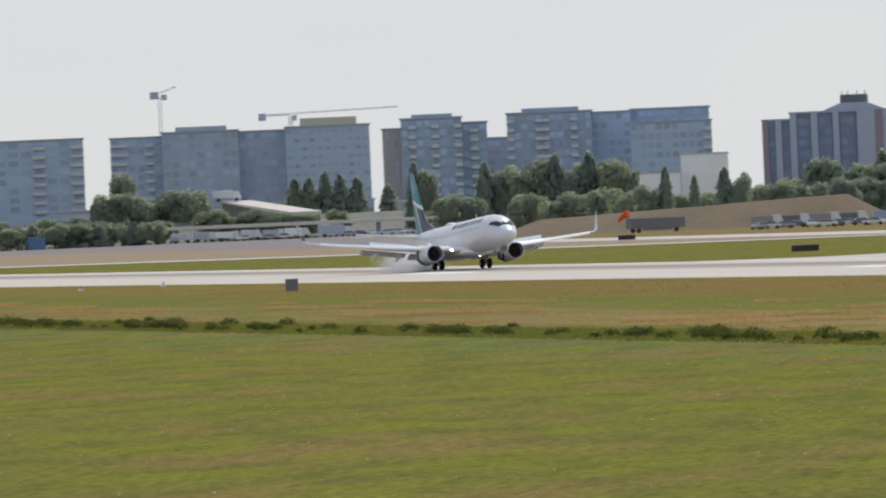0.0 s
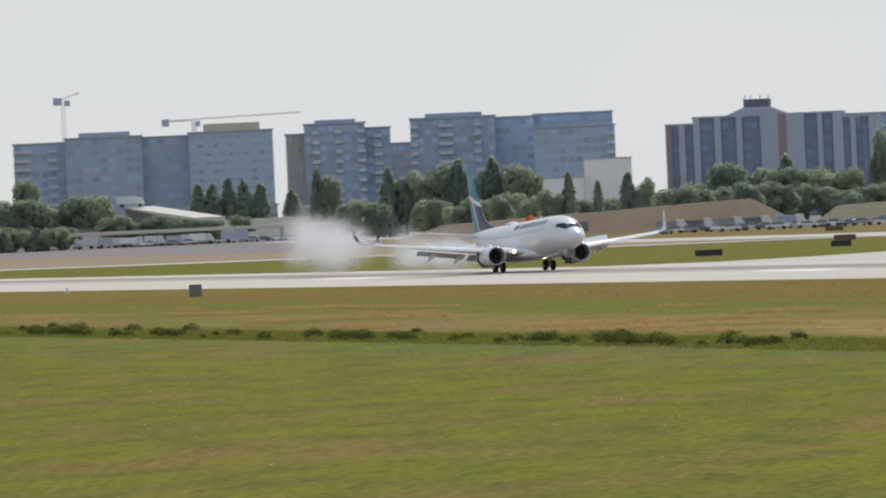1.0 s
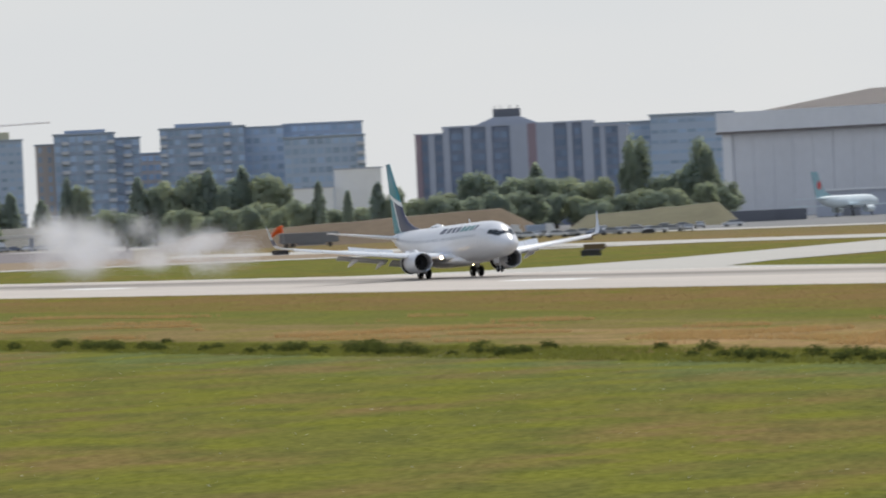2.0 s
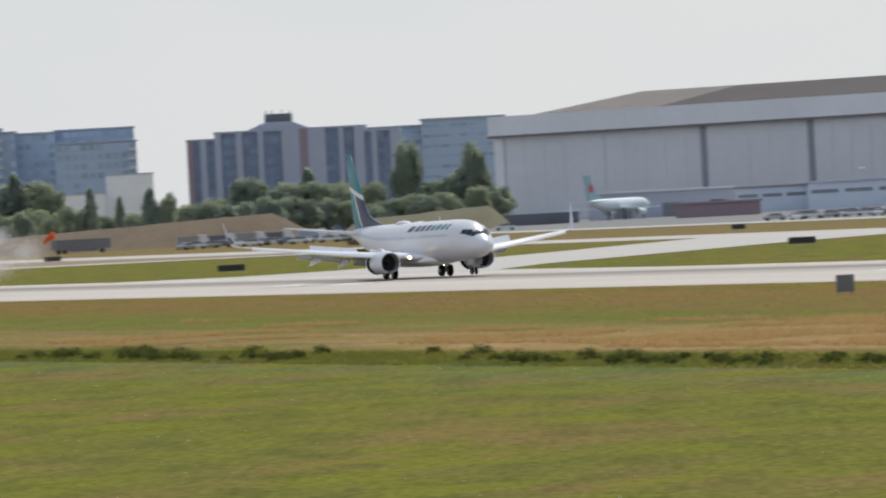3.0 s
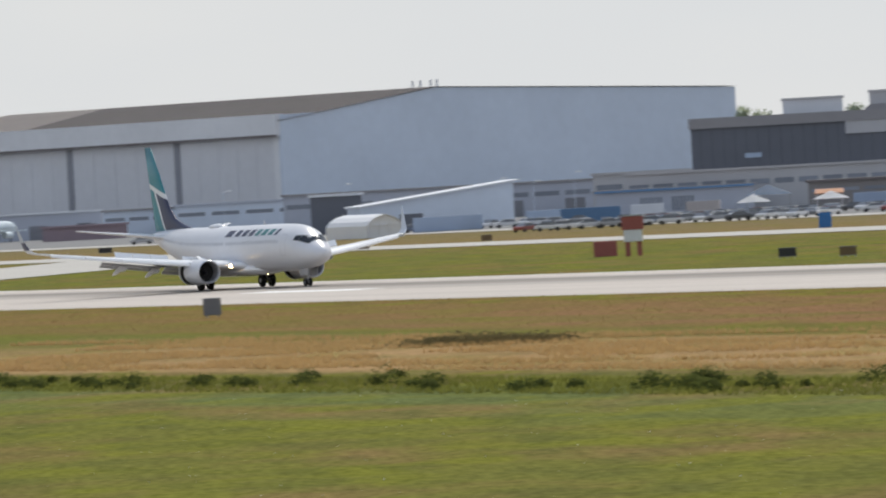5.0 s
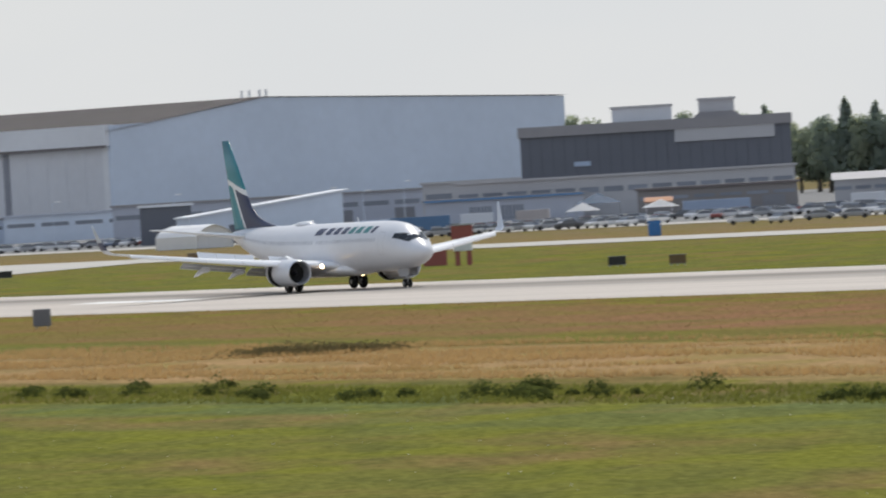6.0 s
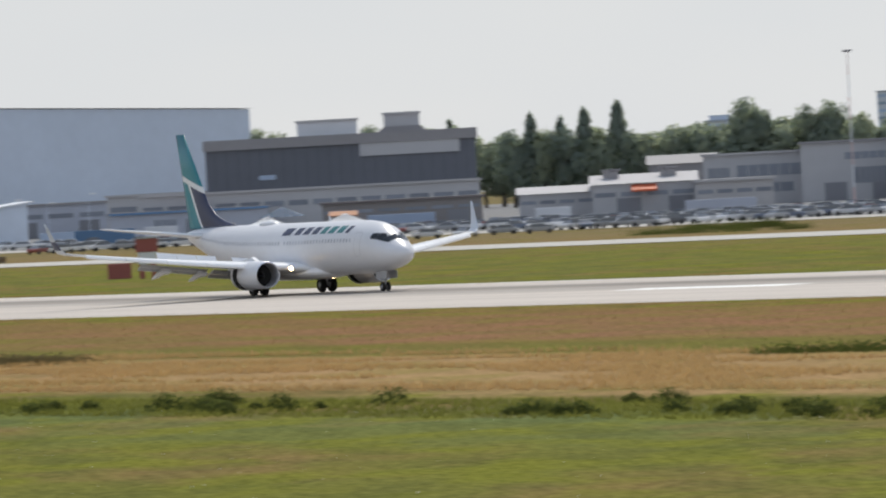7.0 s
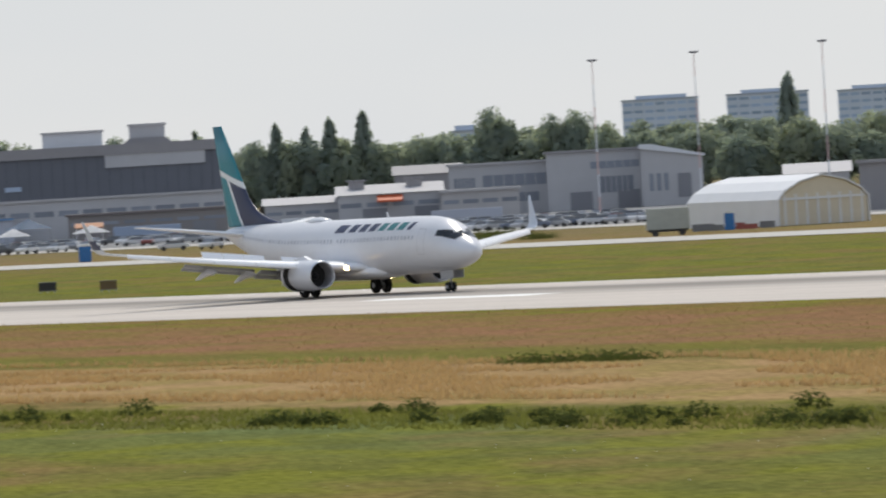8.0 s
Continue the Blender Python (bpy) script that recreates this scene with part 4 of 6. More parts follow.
for _ in range(420):
    x = rng.uniform(-980, -170)
    v = 157.0 + rng.exponential(2.6)
    if noise.noise(Vector((x * 0.035, 0.0, 8.0))) < -0.15 and rng.random() < 0.7:
        continue
    k = rng.uniform(0.32, 0.80) * (1.3 if rng.random() < 0.10 else 1.0)
    n = int(330 * k)
    q = rng.normal(size=(n, 3))
    q /= np.linalg.norm(q, axis=1)[:, None]
    q[:, 2] = np.abs(q[:, 2])
    ways.append(outward(q, np.zeros(3)))
    q *= rng.uniform(0.55, 1.0, (n, 1)) * np.array([rng.uniform(1.0, 1.9), 1.0, 0.85]) * k
    pts.append(q + [x, strip_y(x, v) - 0.0114 * (x + 700), GROUND - 0.05])
for x0, x1, y, k in ((-1052, -1044, 585, 0.7), (-1038, -1027, 584, 0.9), (-353, -344, 201, 0.40), (-880, -868, 192, 0.6), (-1018, -976, 559, 0.8)):
    for _ in range(int(60 * k * k)):
        q = rng.normal(size=(160, 3)) * [1.3, 0.8, 0.3]
        q[:, 2] = np.abs(q[:, 2]) * k * 1.6
        ways.append(outward(q, np.zeros(3)))
        pts.append(q + [rng.uniform(x0, x1), y + rng.normal(0, 1.2), GROUND - 0.05])
scrub, scrub_ways = [], []
for _ in range(34):
    q = rng.normal(size=(170, 3)) * [1.3, 0.8, 0.22]
    q[:, 2] = np.abs(q[:, 2]) * 0.9
    scrub_ways.append(outward(q, np.zeros(3)))
    scrub.append(q + [rng.uniform(-440, -430), 200.6 + rng.normal(0, 1.2), GROUND - 0.05])
stuff("brown_scrub", quads_mesh("brown_scrub", np.concatenate(scrub), 0.09, leaf_mat("brown_scrub_leaves", (0.125, 0.105, 0.058), (0.170, 0.140, 0.076)), normals=np.concatenate(scrub_ways)), "patch of dark brown scrub in the dry strip", "bushes")
q = rng.normal(size=(260, 3)) * [0.42, 0.4, 0.36]
q[:, 2] = np.abs(q[:, 2])
pts.append(q + [-357, 159.5, GROUND])
ways.append(outward(q, np.zeros(3)))
stuff("ditch_bushes", quads_mesh("ditch_bushes", np.concatenate(pts), 0.085, BUSH_LEAF, normals=np.concatenate(ways)), "low dark green bushes along the ditch", "bushes")


def blades(name, x, y, high, wide, mat, label, category, z=GROUND - 0.06):
    """Tufts: three leaning blades at each place."""
    n = len(x)
    rows = []
    for _ in range(3):
        a, lean = rng.uniform(0, math.tau, n), rng.normal(0, 0.35, (n, 2)) * high[:, None]
        dx, dy = np.cos(a) * wide, np.sin(a) * wide
        base = np.stack([x, y, np.full(n, z)], 1)
        rows.append(np.stack([base + np.stack([dx, dy, dx * 0], 1), base - np.stack([dx, dy, dx * 0], 1), base + np.stack([lean[:, 0], lean[:, 1], high], 1)], 1))
    p = np.concatenate(rows).reshape(-1, 3)
    data = bpy.data.meshes.new(name)
    data.from_pydata(p.tolist(), [], np.arange(len(p)).reshape(-1, 3).tolist())
    data.materials.append(mat)
    return stuff(name, data, label, category)


def scatter(n, x0, x1, v0, v1, clump=0.0):
    x = rng.uniform(x0, x1, n)
    v = rng.uniform(v0, v1, n)
    return x, strip_y(x, v)


x, y = scatter(150000, -900, -170, 168, 203)
keep = np.array([noise.noise(Vector((a * 0.045, b * 0.16, 3.0))) for a, b in zip(x, y)]) > np.where(x < -500, 0.30, -0.02)
x, y = x[keep], y[keep]
blades("dry_grass", x, y, rng.uniform(0.10, 0.34, len(x)), 0.028, DRY_BLADES, "tall dry straw-coloured grass in a strip", "grass")
x, y = scatter(42000, -900, -170, 155, 166)
blades("rank_grass", x, y - 0.0114 * (x + 700), rng.uniform(0.06, 0.26, len(x)), 0.03, GREEN_BLADES, "rank green grass along the ditch", "grass")
# pale clover heads and bleached stalks here and there in the lawn
x, y = scatter(1500, -560, -170, 70, 158)
heads = np.stack([x, y, np.full(len(x), GROUND + 0.02)], 1)
stuff("clover_heads", quads_mesh("clover_heads", heads, 0.035, material("pale_clover", (0.60, 0.58, 0.45), 0.9)), "tiny pale clover heads in the lawn", "flowers")
x, y = scatter(22000, -900, -250, 212, 270)
blades("verge_tufts", x, y, rng.uniform(0.04, 0.12, len(x)), 0.02, leaf_mat("verge_grass_blades", (0.240, 0.165, 0.085), (0.310, 0.215, 0.115), 0.9, 1.4), "short dry verge grass in tufts", "grass")


# ---- airfield ground beyond the runway ----
GRAVEL = paving("grey_gravel", (0.205, 0.185, 0.190), 0.1, 0.25)
sheet("taxiway_exit", [(-840, 339.6), (-914, 349), (-952, 369), (-1070, 448), (-1140, 500.5), (-1228, 500.5), (-1100, 424), (-1045, 391), (-1012, 366), (-1000, 350), (-1014, 339.6)], GROUND + 0.004, TAXIWAY,
      "pale concrete exit taxiway curving off the runway", "taxiway")
sheet("taxiway_link", [(-1700, 340), (-1610, 352), (-1536, 380), (-1434, 419), (-1372, 455), (-1318, 500), (-1352, 500), (-1396, 468), (-1446, 440), (-1540, 401), (-1620, 371), (-1760, 341)], GROUND + 0.004, TAXIWAY, "narrow pale taxiway link", "taxiway")
sheet("service_road", [(-2180, 640), (-700, 640), (-700, 662), (-2220, 662)], GROUND, TAXIWAY, "pale service road along the field", "road")
sheet("apron", [(-1700, 664), (-700, 664), (-900, 1100), (-2600, 1300), (-2300, 664)], GROUND - 0.02, APRON, "grey asphalt apron and car park", "apron")
corners = [spot(b, r) for b, r in ((12.8, 2200), (14.2, 2110), (15.3, 1960), (16.2, 1800), (17.2, 1730), (17.2, 2360), (12.8, 2400))]
sheet("gravel_field", [(p.x, p.y) for p in corners], GROUND - 0.01, GRAVEL, "grey gravel field", "ground")

DRY_TURF = paving("dry_tan_turf", (0.27, 0.20, 0.13), 0.25, 0.25)
corners = [Vector((-1780, 352, 0)), Vector((-1620, 374, 0)), Vector((-1540, 404, 0)), Vector((-1446, 443, 0)), Vector((-1400, 470, 0)), Vector((-1372, 498, 0))] + [spot(b, r) for b, r in ((17.2, 1728), (16.2, 1798), (15.3, 1958), (14.2, 2108), (12.8, 2198))]
sheet("dry_turf", [(p.x, p.y) for p in corners], GROUND - 0.01, DRY_TURF, "dry tan turf beside the gravel", "ground")
DRY_EARTH = material("dry_brown_turf", (0.140, 0.100, 0.062), 0.95, spread=0.25, grain=0.5, stain=0.35)
SCRUB_EARTH = material("dark_scrub_bank", (0.190, 0.185, 0.165), 0.95, spread=0.25, grain=0.4, stain=0.25)
GREEN_EARTH = material("green_brown_turf", (0.135, 0.125, 0.072), 0.95, spread=0.2, grain=0.5, stain=0.2)


def berm(b0, b1, r, top0, top1, wide, mat, label):
    """A bank of earth with sloping sides and ends."""
    m, length = frame_of(b0, b1, r, r)
    bm = bmesh.new()
    n = 24
    rows = []
    for i in range(n + 1):
        k = i / n
        end = min(1.0, k * n / 3.0, (1 - k) * n / 3.0)
        top = (top0 + (top1 - top0) * k) * end + 0.25 * noise.noise(Vector((k * 9, r * 0.01, 0)))
        top = max(top, 0.02)
        rows.append([bm.verts.new((length * k, y, z)) for y, z in ((-wide, -0.1), (-wide * 0.55, top * 0.42), (-2.5, top * 0.94), (0, top), (3, top * 0.95), (wide, -0.1))])
    for a, b in zip(rows, rows[1:]):
        for i in range(5):
            bm.faces.new((a[i], b[i], b[i + 1], a[i + 1]))
    bmesh.ops.recalc_face_normals(bm, faces=bm.faces)
    ob = part("bank", bm, mat, smooth=True)
    ob.matrix_basis = m
    return tagged(ob, label, "bank", kind="structure")


berm(17.25, 19.83, 1950, 2.6, 6.6, 18, DRY_EARTH, "bank of dry brown earth behind the parked cars")
berm(19.9, 21.0, 2060, 3.0, 5.4, 20, GREEN_EARTH, "grassy bank beside the hangar")
berm(13.0, 17.3, 2480, 5.4, 6.0, 25, SCRUB_EARTH, "dark planted bank under the town")
m, length = frame_of(15.18, 16.95, 2400, 2400)
viaduct = part("raised_road", boxed(0, length, 0, 9, 3.35, 4.25, bevel=0.05), paving("buff_concrete", (0.60, 0.56, 0.50), 0.1))
viaduct.matrix_basis = m
tagged(viaduct, "buff concrete raised road on short piers", "road", kind="structure")
for i in range(7):
    x = length * (i + 0.5) / 7
    part("pier", boxed(x - 0.6, x + 0.6, 2.5, 6.5, 0, 3.35), CONCRETE, viaduct)
m, length = frame_of(15.60, 16.03, 2470, 2440)
ramp = part("ramp", prism(bmesh.new(), [(0, 0), (length, 0), (length, 5.8), (0, 10.2)], 0, 9), SCRUB_EARTH)
ramp.matrix_basis = m
tagged(ramp, "dark embankment under a sloping ramp", "bank", kind="structure")
part("roadway", prism(bmesh.new(), [(-0.5, 10.2), (length + 0.3, 5.8), (length + 0.3, 6.9), (-0.5, 10.55)], -0.4, 9.4), paving("pale_ramp_concrete", (0.62, 0.58, 0.54), 0.1), ramp, "pale concrete ramp")


# ---- signs and markers ----
SIGN_BLACK = material("black_sign_back", (0.022, 0.022, 0.025), 0.5)
BOARD_FACE = material("grey_board_face", (0.165, 0.17, 0.185), 0.6)
SIGN_BROWN = material("brown_sign_back", (0.14, 0.09, 0.04), 0.5)
BOARD_GREY = material("dark_grey_board", (0.185, 0.19, 0.205), 0.6)


def facing(x, y):
    """The turn that faces a thing's -y side to the tripod."""
    return math.degrees(math.atan2(-x, y)) if y else 0.0


def taxi_sign(x, y, wide, mat, label):
    sign = thing("taxiway_sign", pose(x, y, GROUND - 0.06, 0, 0, facing(x, y)), label, "sign", "taxiway signs")
    part("panel", boxed(-wide / 2, wide / 2, -0.15, 0.15, 0.22, 0.95, bevel=0.03), mat, sign)
    part("rim", box(boxed(-wide / 2 - 0.04, wide / 2 + 0.04, -0.18, 0.18, 0.95, 1.0), -wide / 2 - 0.04, wide / 2 + 0.04, -0.18, 0.18, 0.18, 0.23), BOARD_GREY, sign)
    for k in (-0.4, 0.0, 0.4):
        part("leg", boxed(wide * k - 0.05, wide * k + 0.05, -0.05, 0.05, 0, 0.2), STEEL_GREY, sign)


STEEL_GREY = material("galvanised_steel", (0.35, 0.36, 0.37), 0.5, metal=0.6)
for x, y, w in ((-1076, 375.3, 3.4), (-1134, 414, 2.7), (-1016, 427, 3.3), (-737, 370, 1.6)):
    taxi_sign(x, y, w, SIGN_BLACK, "low black airfield sign seen from behind")


def distance_board(x, y):
    ob = thing("distance_board", pose(x, y, GROUND - 0.06, 0, 0, facing(x, y)), "square dark grey runway marker board on short legs", "sign", "marker boards")
    part("board", boxed(-0.63, 0.63, -0.13, 0.13, 0.16, 1.36, bevel=0.03), BOARD_GREY, ob)
    part("face", boxed(-0.54, 0.54, -0.145, -0.13, 0.25, 1.27), BOARD_FACE, ob, "plain dark face")
    for k in (-0.4, 0.4):
        part("leg", boxed(k - 0.05, k + 0.05, -0.05, 0.05, 0, 0.18), STEEL_GREY, ob)


distance_board(-869.7, 249.6)
distance_board(-588.9, 250.6)

EDGE_WHITE = material("white_edge_lamp_paint", (0.7, 0.7, 0.66), 0.5)


def edge_lamp(x, y):
    ob = thing("edge_lamp", pose(x, y, GROUND - 0.06), "small white runway edge lamp in the grass", "lamp", "edge lamps")
    part("base", tube(bmesh.new(), (0, 0, 0), (0, 0, 0.25), 0.34, 0.30, 12), EDGE_WHITE, ob)
    part("stem", tube(bmesh.new(), (0, 0, 0.25), (0, 0, 0.42), 0.07), STEEL_GREY, ob)
    part("globe", tube(bmesh.new(), (0, 0, 0.42), (0, 0, 0.58), 0.11, 0.08), GLASS, ob)


# red and white antenna hut
RED = material("weathered_red_paint", (0.30, 0.085, 0.075), 0.6, stain=0.2)
hut = thing("antenna_hut", pose(-841.2, 404.9, GROUND - 0.06, 0, 0, facing(-841, 405)), "red and white banded antenna stand with a red cabinet", "antenna")
part("cabinet", boxed(-4.1, -1.7, -0.8, 0.8, 0.1, 1.65, bevel=0.05), RED, hut, "weathered red cabinet")
for x in (-0.85, 0.35):
    part("leg", boxed(x, x + 0.5, -0.3, 0.3, 0, 1.45), RED, hut, "red leg")
part("middle", boxed(-0.95, 0.95, -0.5, 0.5, 1.45, 2.7, bevel=0.05), WHITE_WALL, hut, "white middle section")
part("head", boxed(-1.15, 1.1, -0.6, 0.6, 2.7, 4.05, bevel=0.05), RED, hut, "red head box")
part("platform", boxed(-1.0, 1.0, -0.7, 0.7, 4.05, 4.2), STEEL_GREY, hut)

# box trailer and toilets by the tent
TRAILER = material("grey_green_box", (0.36, 0.38, 0.35), 0.6, stain=0.15)
p = spot(30.55, 1052)
box_truck = thing("box_trailer", pose(p.x, p.y, GROUND, 0, 0, facing(p.x, p.y)), "grey-green box trailer parked beside the taxiway", "trailer")
part("body", boxed(-2.5, 2.5, -1.2, 1.2, 0.75, 3.2, bevel=0.06), TRAILER, box_truck)
for x in (-1.5, 1.6):
    for y in (-1.0, 1.0):
        part("wheel", tube(bmesh.new(), (x, y - 0.14, 0.42), (x, y + 0.14, 0.42), 0.42, segments=18), SIGN_BLACK, box_truck, "black wheel")
part("chassis", boxed(-2.3, 2.3, -0.8, 0.8, 0.5, 0.75), SIGN_BLACK, box_truck)
BLUE = material("blue_plastic", (0.03, 0.16, 0.42), 0.5)
for b, r in ((30.935, 1088), (26.905, 1180)):
    p = spot(b, r)
    loo = thing("portable_toilet", pose(p.x, p.y, GROUND, 0, 0, facing(p.x, p.y)), "blue plastic portable toilet with a pale roof", "toilet", "portable toilets")
    k = 1.0 if r < 1100 else 1.35
    part("cabin", boxed(-0.6 * k, 0.6 * k, -0.6, 0.6, 0, 2.0, bevel=0.04), BLUE, loo)
    part("door", boxed(-0.42 * k, 0.42 * k, -0.64, -0.6, 0.12, 1.9), BLUE, loo)
    part("roof", prism(bmesh.new(), [(-0.64 * k, 2.0), (0.64 * k, 2.0), (0.3 * k, 2.25), (-0.3 * k, 2.25)], -0.64, 0.64), EDGE_WHITE, loo, "pale domed roof")

# dark trailer with an orange windsock
p = spot(18.30, 1860)
rig = thing("semi_trailer", pose(p.x, p.y, GROUND, 0, 0, facing(p.x, p.y)), "long dark semi-trailer parked by the field", "trailer")
part("body", boxed(-6.0, 6.0, -1.25, 1.25, 0.9, 3.0, bevel=0.05), BOARD_GREY, rig)
for x in (-4.6, -3.4, 4.2):
    part("wheel", tube(bmesh.new(), (x, -1.2, 0.5), (x, 1.2, 0.5), 0.5, segments=16), SIGN_BLACK, rig)
part("skirt", boxed(-2.6, 3.4, -1.2, -1.1, 0.45, 0.9), BOARD_GREY, rig)
ORANGE = material("orange_windsock", (0.85, 0.20, 0.04), 0.7)
p = spot(18.11, 1850)
sock = thing("windsock", pose(p.x, p.y, GROUND, 0, 0, facing(p.x, p.y)), "orange windsock on a short pole", "windsock")
part("pole", tube(bmesh.new(), (0.9, 0, 0), (0.9, 0, 4.2), 0.09), STEEL_GREY, sock)
rings = []
for t in range(8):
    k = t / 7
    r = 0.80 - 0.30 * k
    rings.append([(0.9 - 2.3 * k, r * math.cos(a), 4.0 - 1.5 * k * k + r * math.sin(a)) for a in [i * math.tau / 12 for i in range(12)]])
bm = bmesh.new()
made = [[bm.verts.new(q) for q in ring] for ring in rings]
for a, b in zip(made, made[1:]):
    for i in range(12):
        bm.faces.new((a[i], a[(i + 1) % 12], b[(i + 1) % 12], b[i]))
bmesh.ops.solidify(bm, geom=bm.faces[:], thickness=0.03)
part("sleeve", bm, ORANGE, sock, "limp orange sleeve", smooth=True)


# ---- parked cars ----
def car_paint():
    m = bpy.data.materials.new("car_paint")
    m.use_nodes = True
    n, l = m.node_tree.nodes, m.node_tree.links
    b = n["Principled BSDF"]
    b.inputs["Roughness"].default_value = 0.3
    b.inputs["Coat Weight"].default_value = 0.6
    info = n.new("ShaderNodeObjectInfo")
    r = ramp_of(n, l, info.outputs["Random"], [(0.0, (0.66, 0.67, 0.69)), (0.36, (0.34, 0.35, 0.37)), (0.58, (0.10, 0.105, 0.12)), (0.72, (0.12, 0.15, 0.22)), (0.84, (0.26, 0.06, 0.05)), (0.88, (0.72, 0.72, 0.72))])
    r.color_ramp.interpolation = "CONSTANT"
    l.new(r.outputs[0], b.inputs["Base Color"])
    return m


CAR = car_paint()
CAR_GLASS = material("tinted_car_glass", (0.17, 0.185, 0.21), 0.12)
first_car = thing("car", pose(0, 0, 0), "parked car in a hazy row of the car park", "car", "parked cars")
body = bmesh.new()
prism(body, [(-2.2, 0.35), (-2.25, 0.75), (-2.05, 0.92), (-0.9, 0.98), (1.75, 0.98), (2.2, 0.85), (2.25, 0.4)], -0.88, 0.88)
bmesh.ops.bevel(body, geom=body.edges[:], offset=0.06, segments=1, affect="EDGES")
part("body", body, CAR, first_car, "painted body")
part("cabin", prism(bmesh.new(), [(-1.35, 0.96), (-0.6, 1.42), (1.0, 1.42), (1.75, 0.96)], -0.78, 0.78), CAR_GLASS, first_car, "dark glazed cabin")
part("roof", boxed(-0.62, 1.02, -0.76, 0.76, 1.42, 1.48, bevel=0.02), CAR, first_car)
for x in (-1.4, 1.4):
    for y in (-0.82, 0.82):
        part("wheel", tube(bmesh.new(), (x, y - 0.1, 0.33), (x, y + 0.1, 0.33), 0.33, segments=14), SIGN_BLACK, first_car, "black wheel")

rows = [(28.3, 30.6, 1330, 28), (28.0, 30.55, 1400, 34), (27.2, 30.3, 1470, 40), (25.6, 28.3, 1530, 34), (25.0, 27.0, 1440, 20), (22.75, 23.85, 1752, 13), (22.6, 23.9, 1715, 12), (24.2, 25.4, 1600, 11), (25.1, 26.7, 1490, 17), (18.9, 20.7, 1790, 22), (20.1, 21.0, 1900, 6), (15.6, 17.2, 2390, 20), (13.5, 15.5, 2385, 14), (27.4, 28.2, 1300, 4)]
placed = False
for b0, b1, r, n in rows:
    for i in range(n):
        b = b0 + (b1 - b0) * (i + random.uniform(0.2, 0.8)) / n
        p = spot(b, r + random.uniform(-12, 12))
        m = pose(p.x, p.y, GROUND, 0, 0, facing(p.x, p.y) + random.choice((0, 180, 90, 60, 0)) + random.uniform(-8, 8))
        if placed:
            copy_thing(first_car, m)
        else:
            first_car.matrix_basis, placed = m, True


# ---- lorries ----
def lorry(b, r, long, high, mat, label, z=GROUND):
    p = spot(b, r)
    ob = thing("lorry", pose(p.x, p.y, z, 0, 0, facing(p.x, p.y) + 4), label, "truck", "parked lorries")
    part("box_body", boxed(-long / 2, long / 2 - 2.2, -1.2, 1.2, 0.9, high, bevel=0.05), mat, ob)
    part("cab", prism(bmesh.new(), [(long / 2 - 2.1, 0.6), (long / 2 - 2.1, 2.7), (long / 2 - 0.7, 2.7), (long / 2 - 0.2, 1.6), (long / 2, 1.5), (long / 2, 0.6)], -1.1, 1.1), WHITE_WALL, ob, "white cab")
    for x in (-long * 0.32, long / 2 - 1.2):
        part("wheel", tube(bmesh.new(), (x, -1.1, 0.48), (x, 1.1, 0.48), 0.48, segments=14), SIGN_BLACK, ob)


for q in ((19.00, 1830, 6.4, 2.5, ROOF_GREY, "dark grey box lorry parked in a row"), (19.16, 1832, 7, 2.4, DARK_CLAD, "black box lorry parked in a row"), (19.36, 1835, 6.4, 2.6, ROOF_GREY, "dark grey box lorry parked in a row"),
          (19.52, 1838, 7, 2.4, DARK_CLAD, "black box lorry parked in a row"), (19.75, 1840, 6, 2.5, SLATE, "grey box lorry parked in a row"),
          *((15.34 + 0.145 * i, 2388, 5.4 + 0.6 * (i % 3), 2.5 + 0.25 * (i % 2), (WHITE_WALL, PALE, WAREHOUSE_WHITE)[i % 3], "white van parked beside the gravel field") for i in range(6)), (16.30, 2385, 9, 3.2, PALE, "pale lorry beside the gravel field"), (15.633, 2470, 7.5, 3.0, WHITE_WALL, "white lorry at the top of the ramp", 10.05)):
    lorry(*q)


# ---- the other airliner before the hangar ----
ICE = material("pale_ice_blue_paint", (0.68, 0.76, 0.80), 0.4, spread=0.04)
ICE_FIN = material("grey_teal_fin_paint", (0.26, 0.42, 0.47), 0.4, spread=0.05)
EMBLEM = material("red_emblem", (0.55, 0.06, 0.05), 0.5)
p = spot(21.47, 2150)
jet = thing("parked_airliner", pose(p.x, p.y, GROUND, 0, 0, facing(p.x, p.y) + 62), "pale blue airliner parked by the hangar, tail outward", "airplane")
rings = []
for x, r, z in ((0, 0.15, 4.6), (2, 0.6, 4.3), (5, 1.15, 3.9), (9, 1.5, 3.6), (13, 1.55, 3.55), (25, 1.55, 3.55), (28, 1.4, 3.5), (30, 0.9, 3.3), (31, 0.2, 3.1)):
    rings.append([(x, r * math.cos(a), z + r * math.sin(a)) for a in [i * math.tau / 18 for i in range(18)]])
bm = bmesh.new()
made = [[bm.verts.new(q) for q in ring] for ring in rings]
for a, b in zip(made, made[1:]):
    for i in range(18):
        bm.faces.new((a[i], a[(i + 1) % 18], b[(i + 1) % 18], b[i]))
bm.faces.new(made[0]), bm.faces.new(made[-1])
bmesh.ops.recalc_face_normals(bm, faces=bm.faces)
part("fuselage", bm, ICE, jet, smooth=True)
part("fin", prism(bmesh.new(), [(8.5, 4.9), (4.6, 6.2), (1.3, 10.8), (-1.4, 10.8), (0.6, 4.7)], -0.16, 0.16), ICE_FIN, jet, "grey-teal fin")
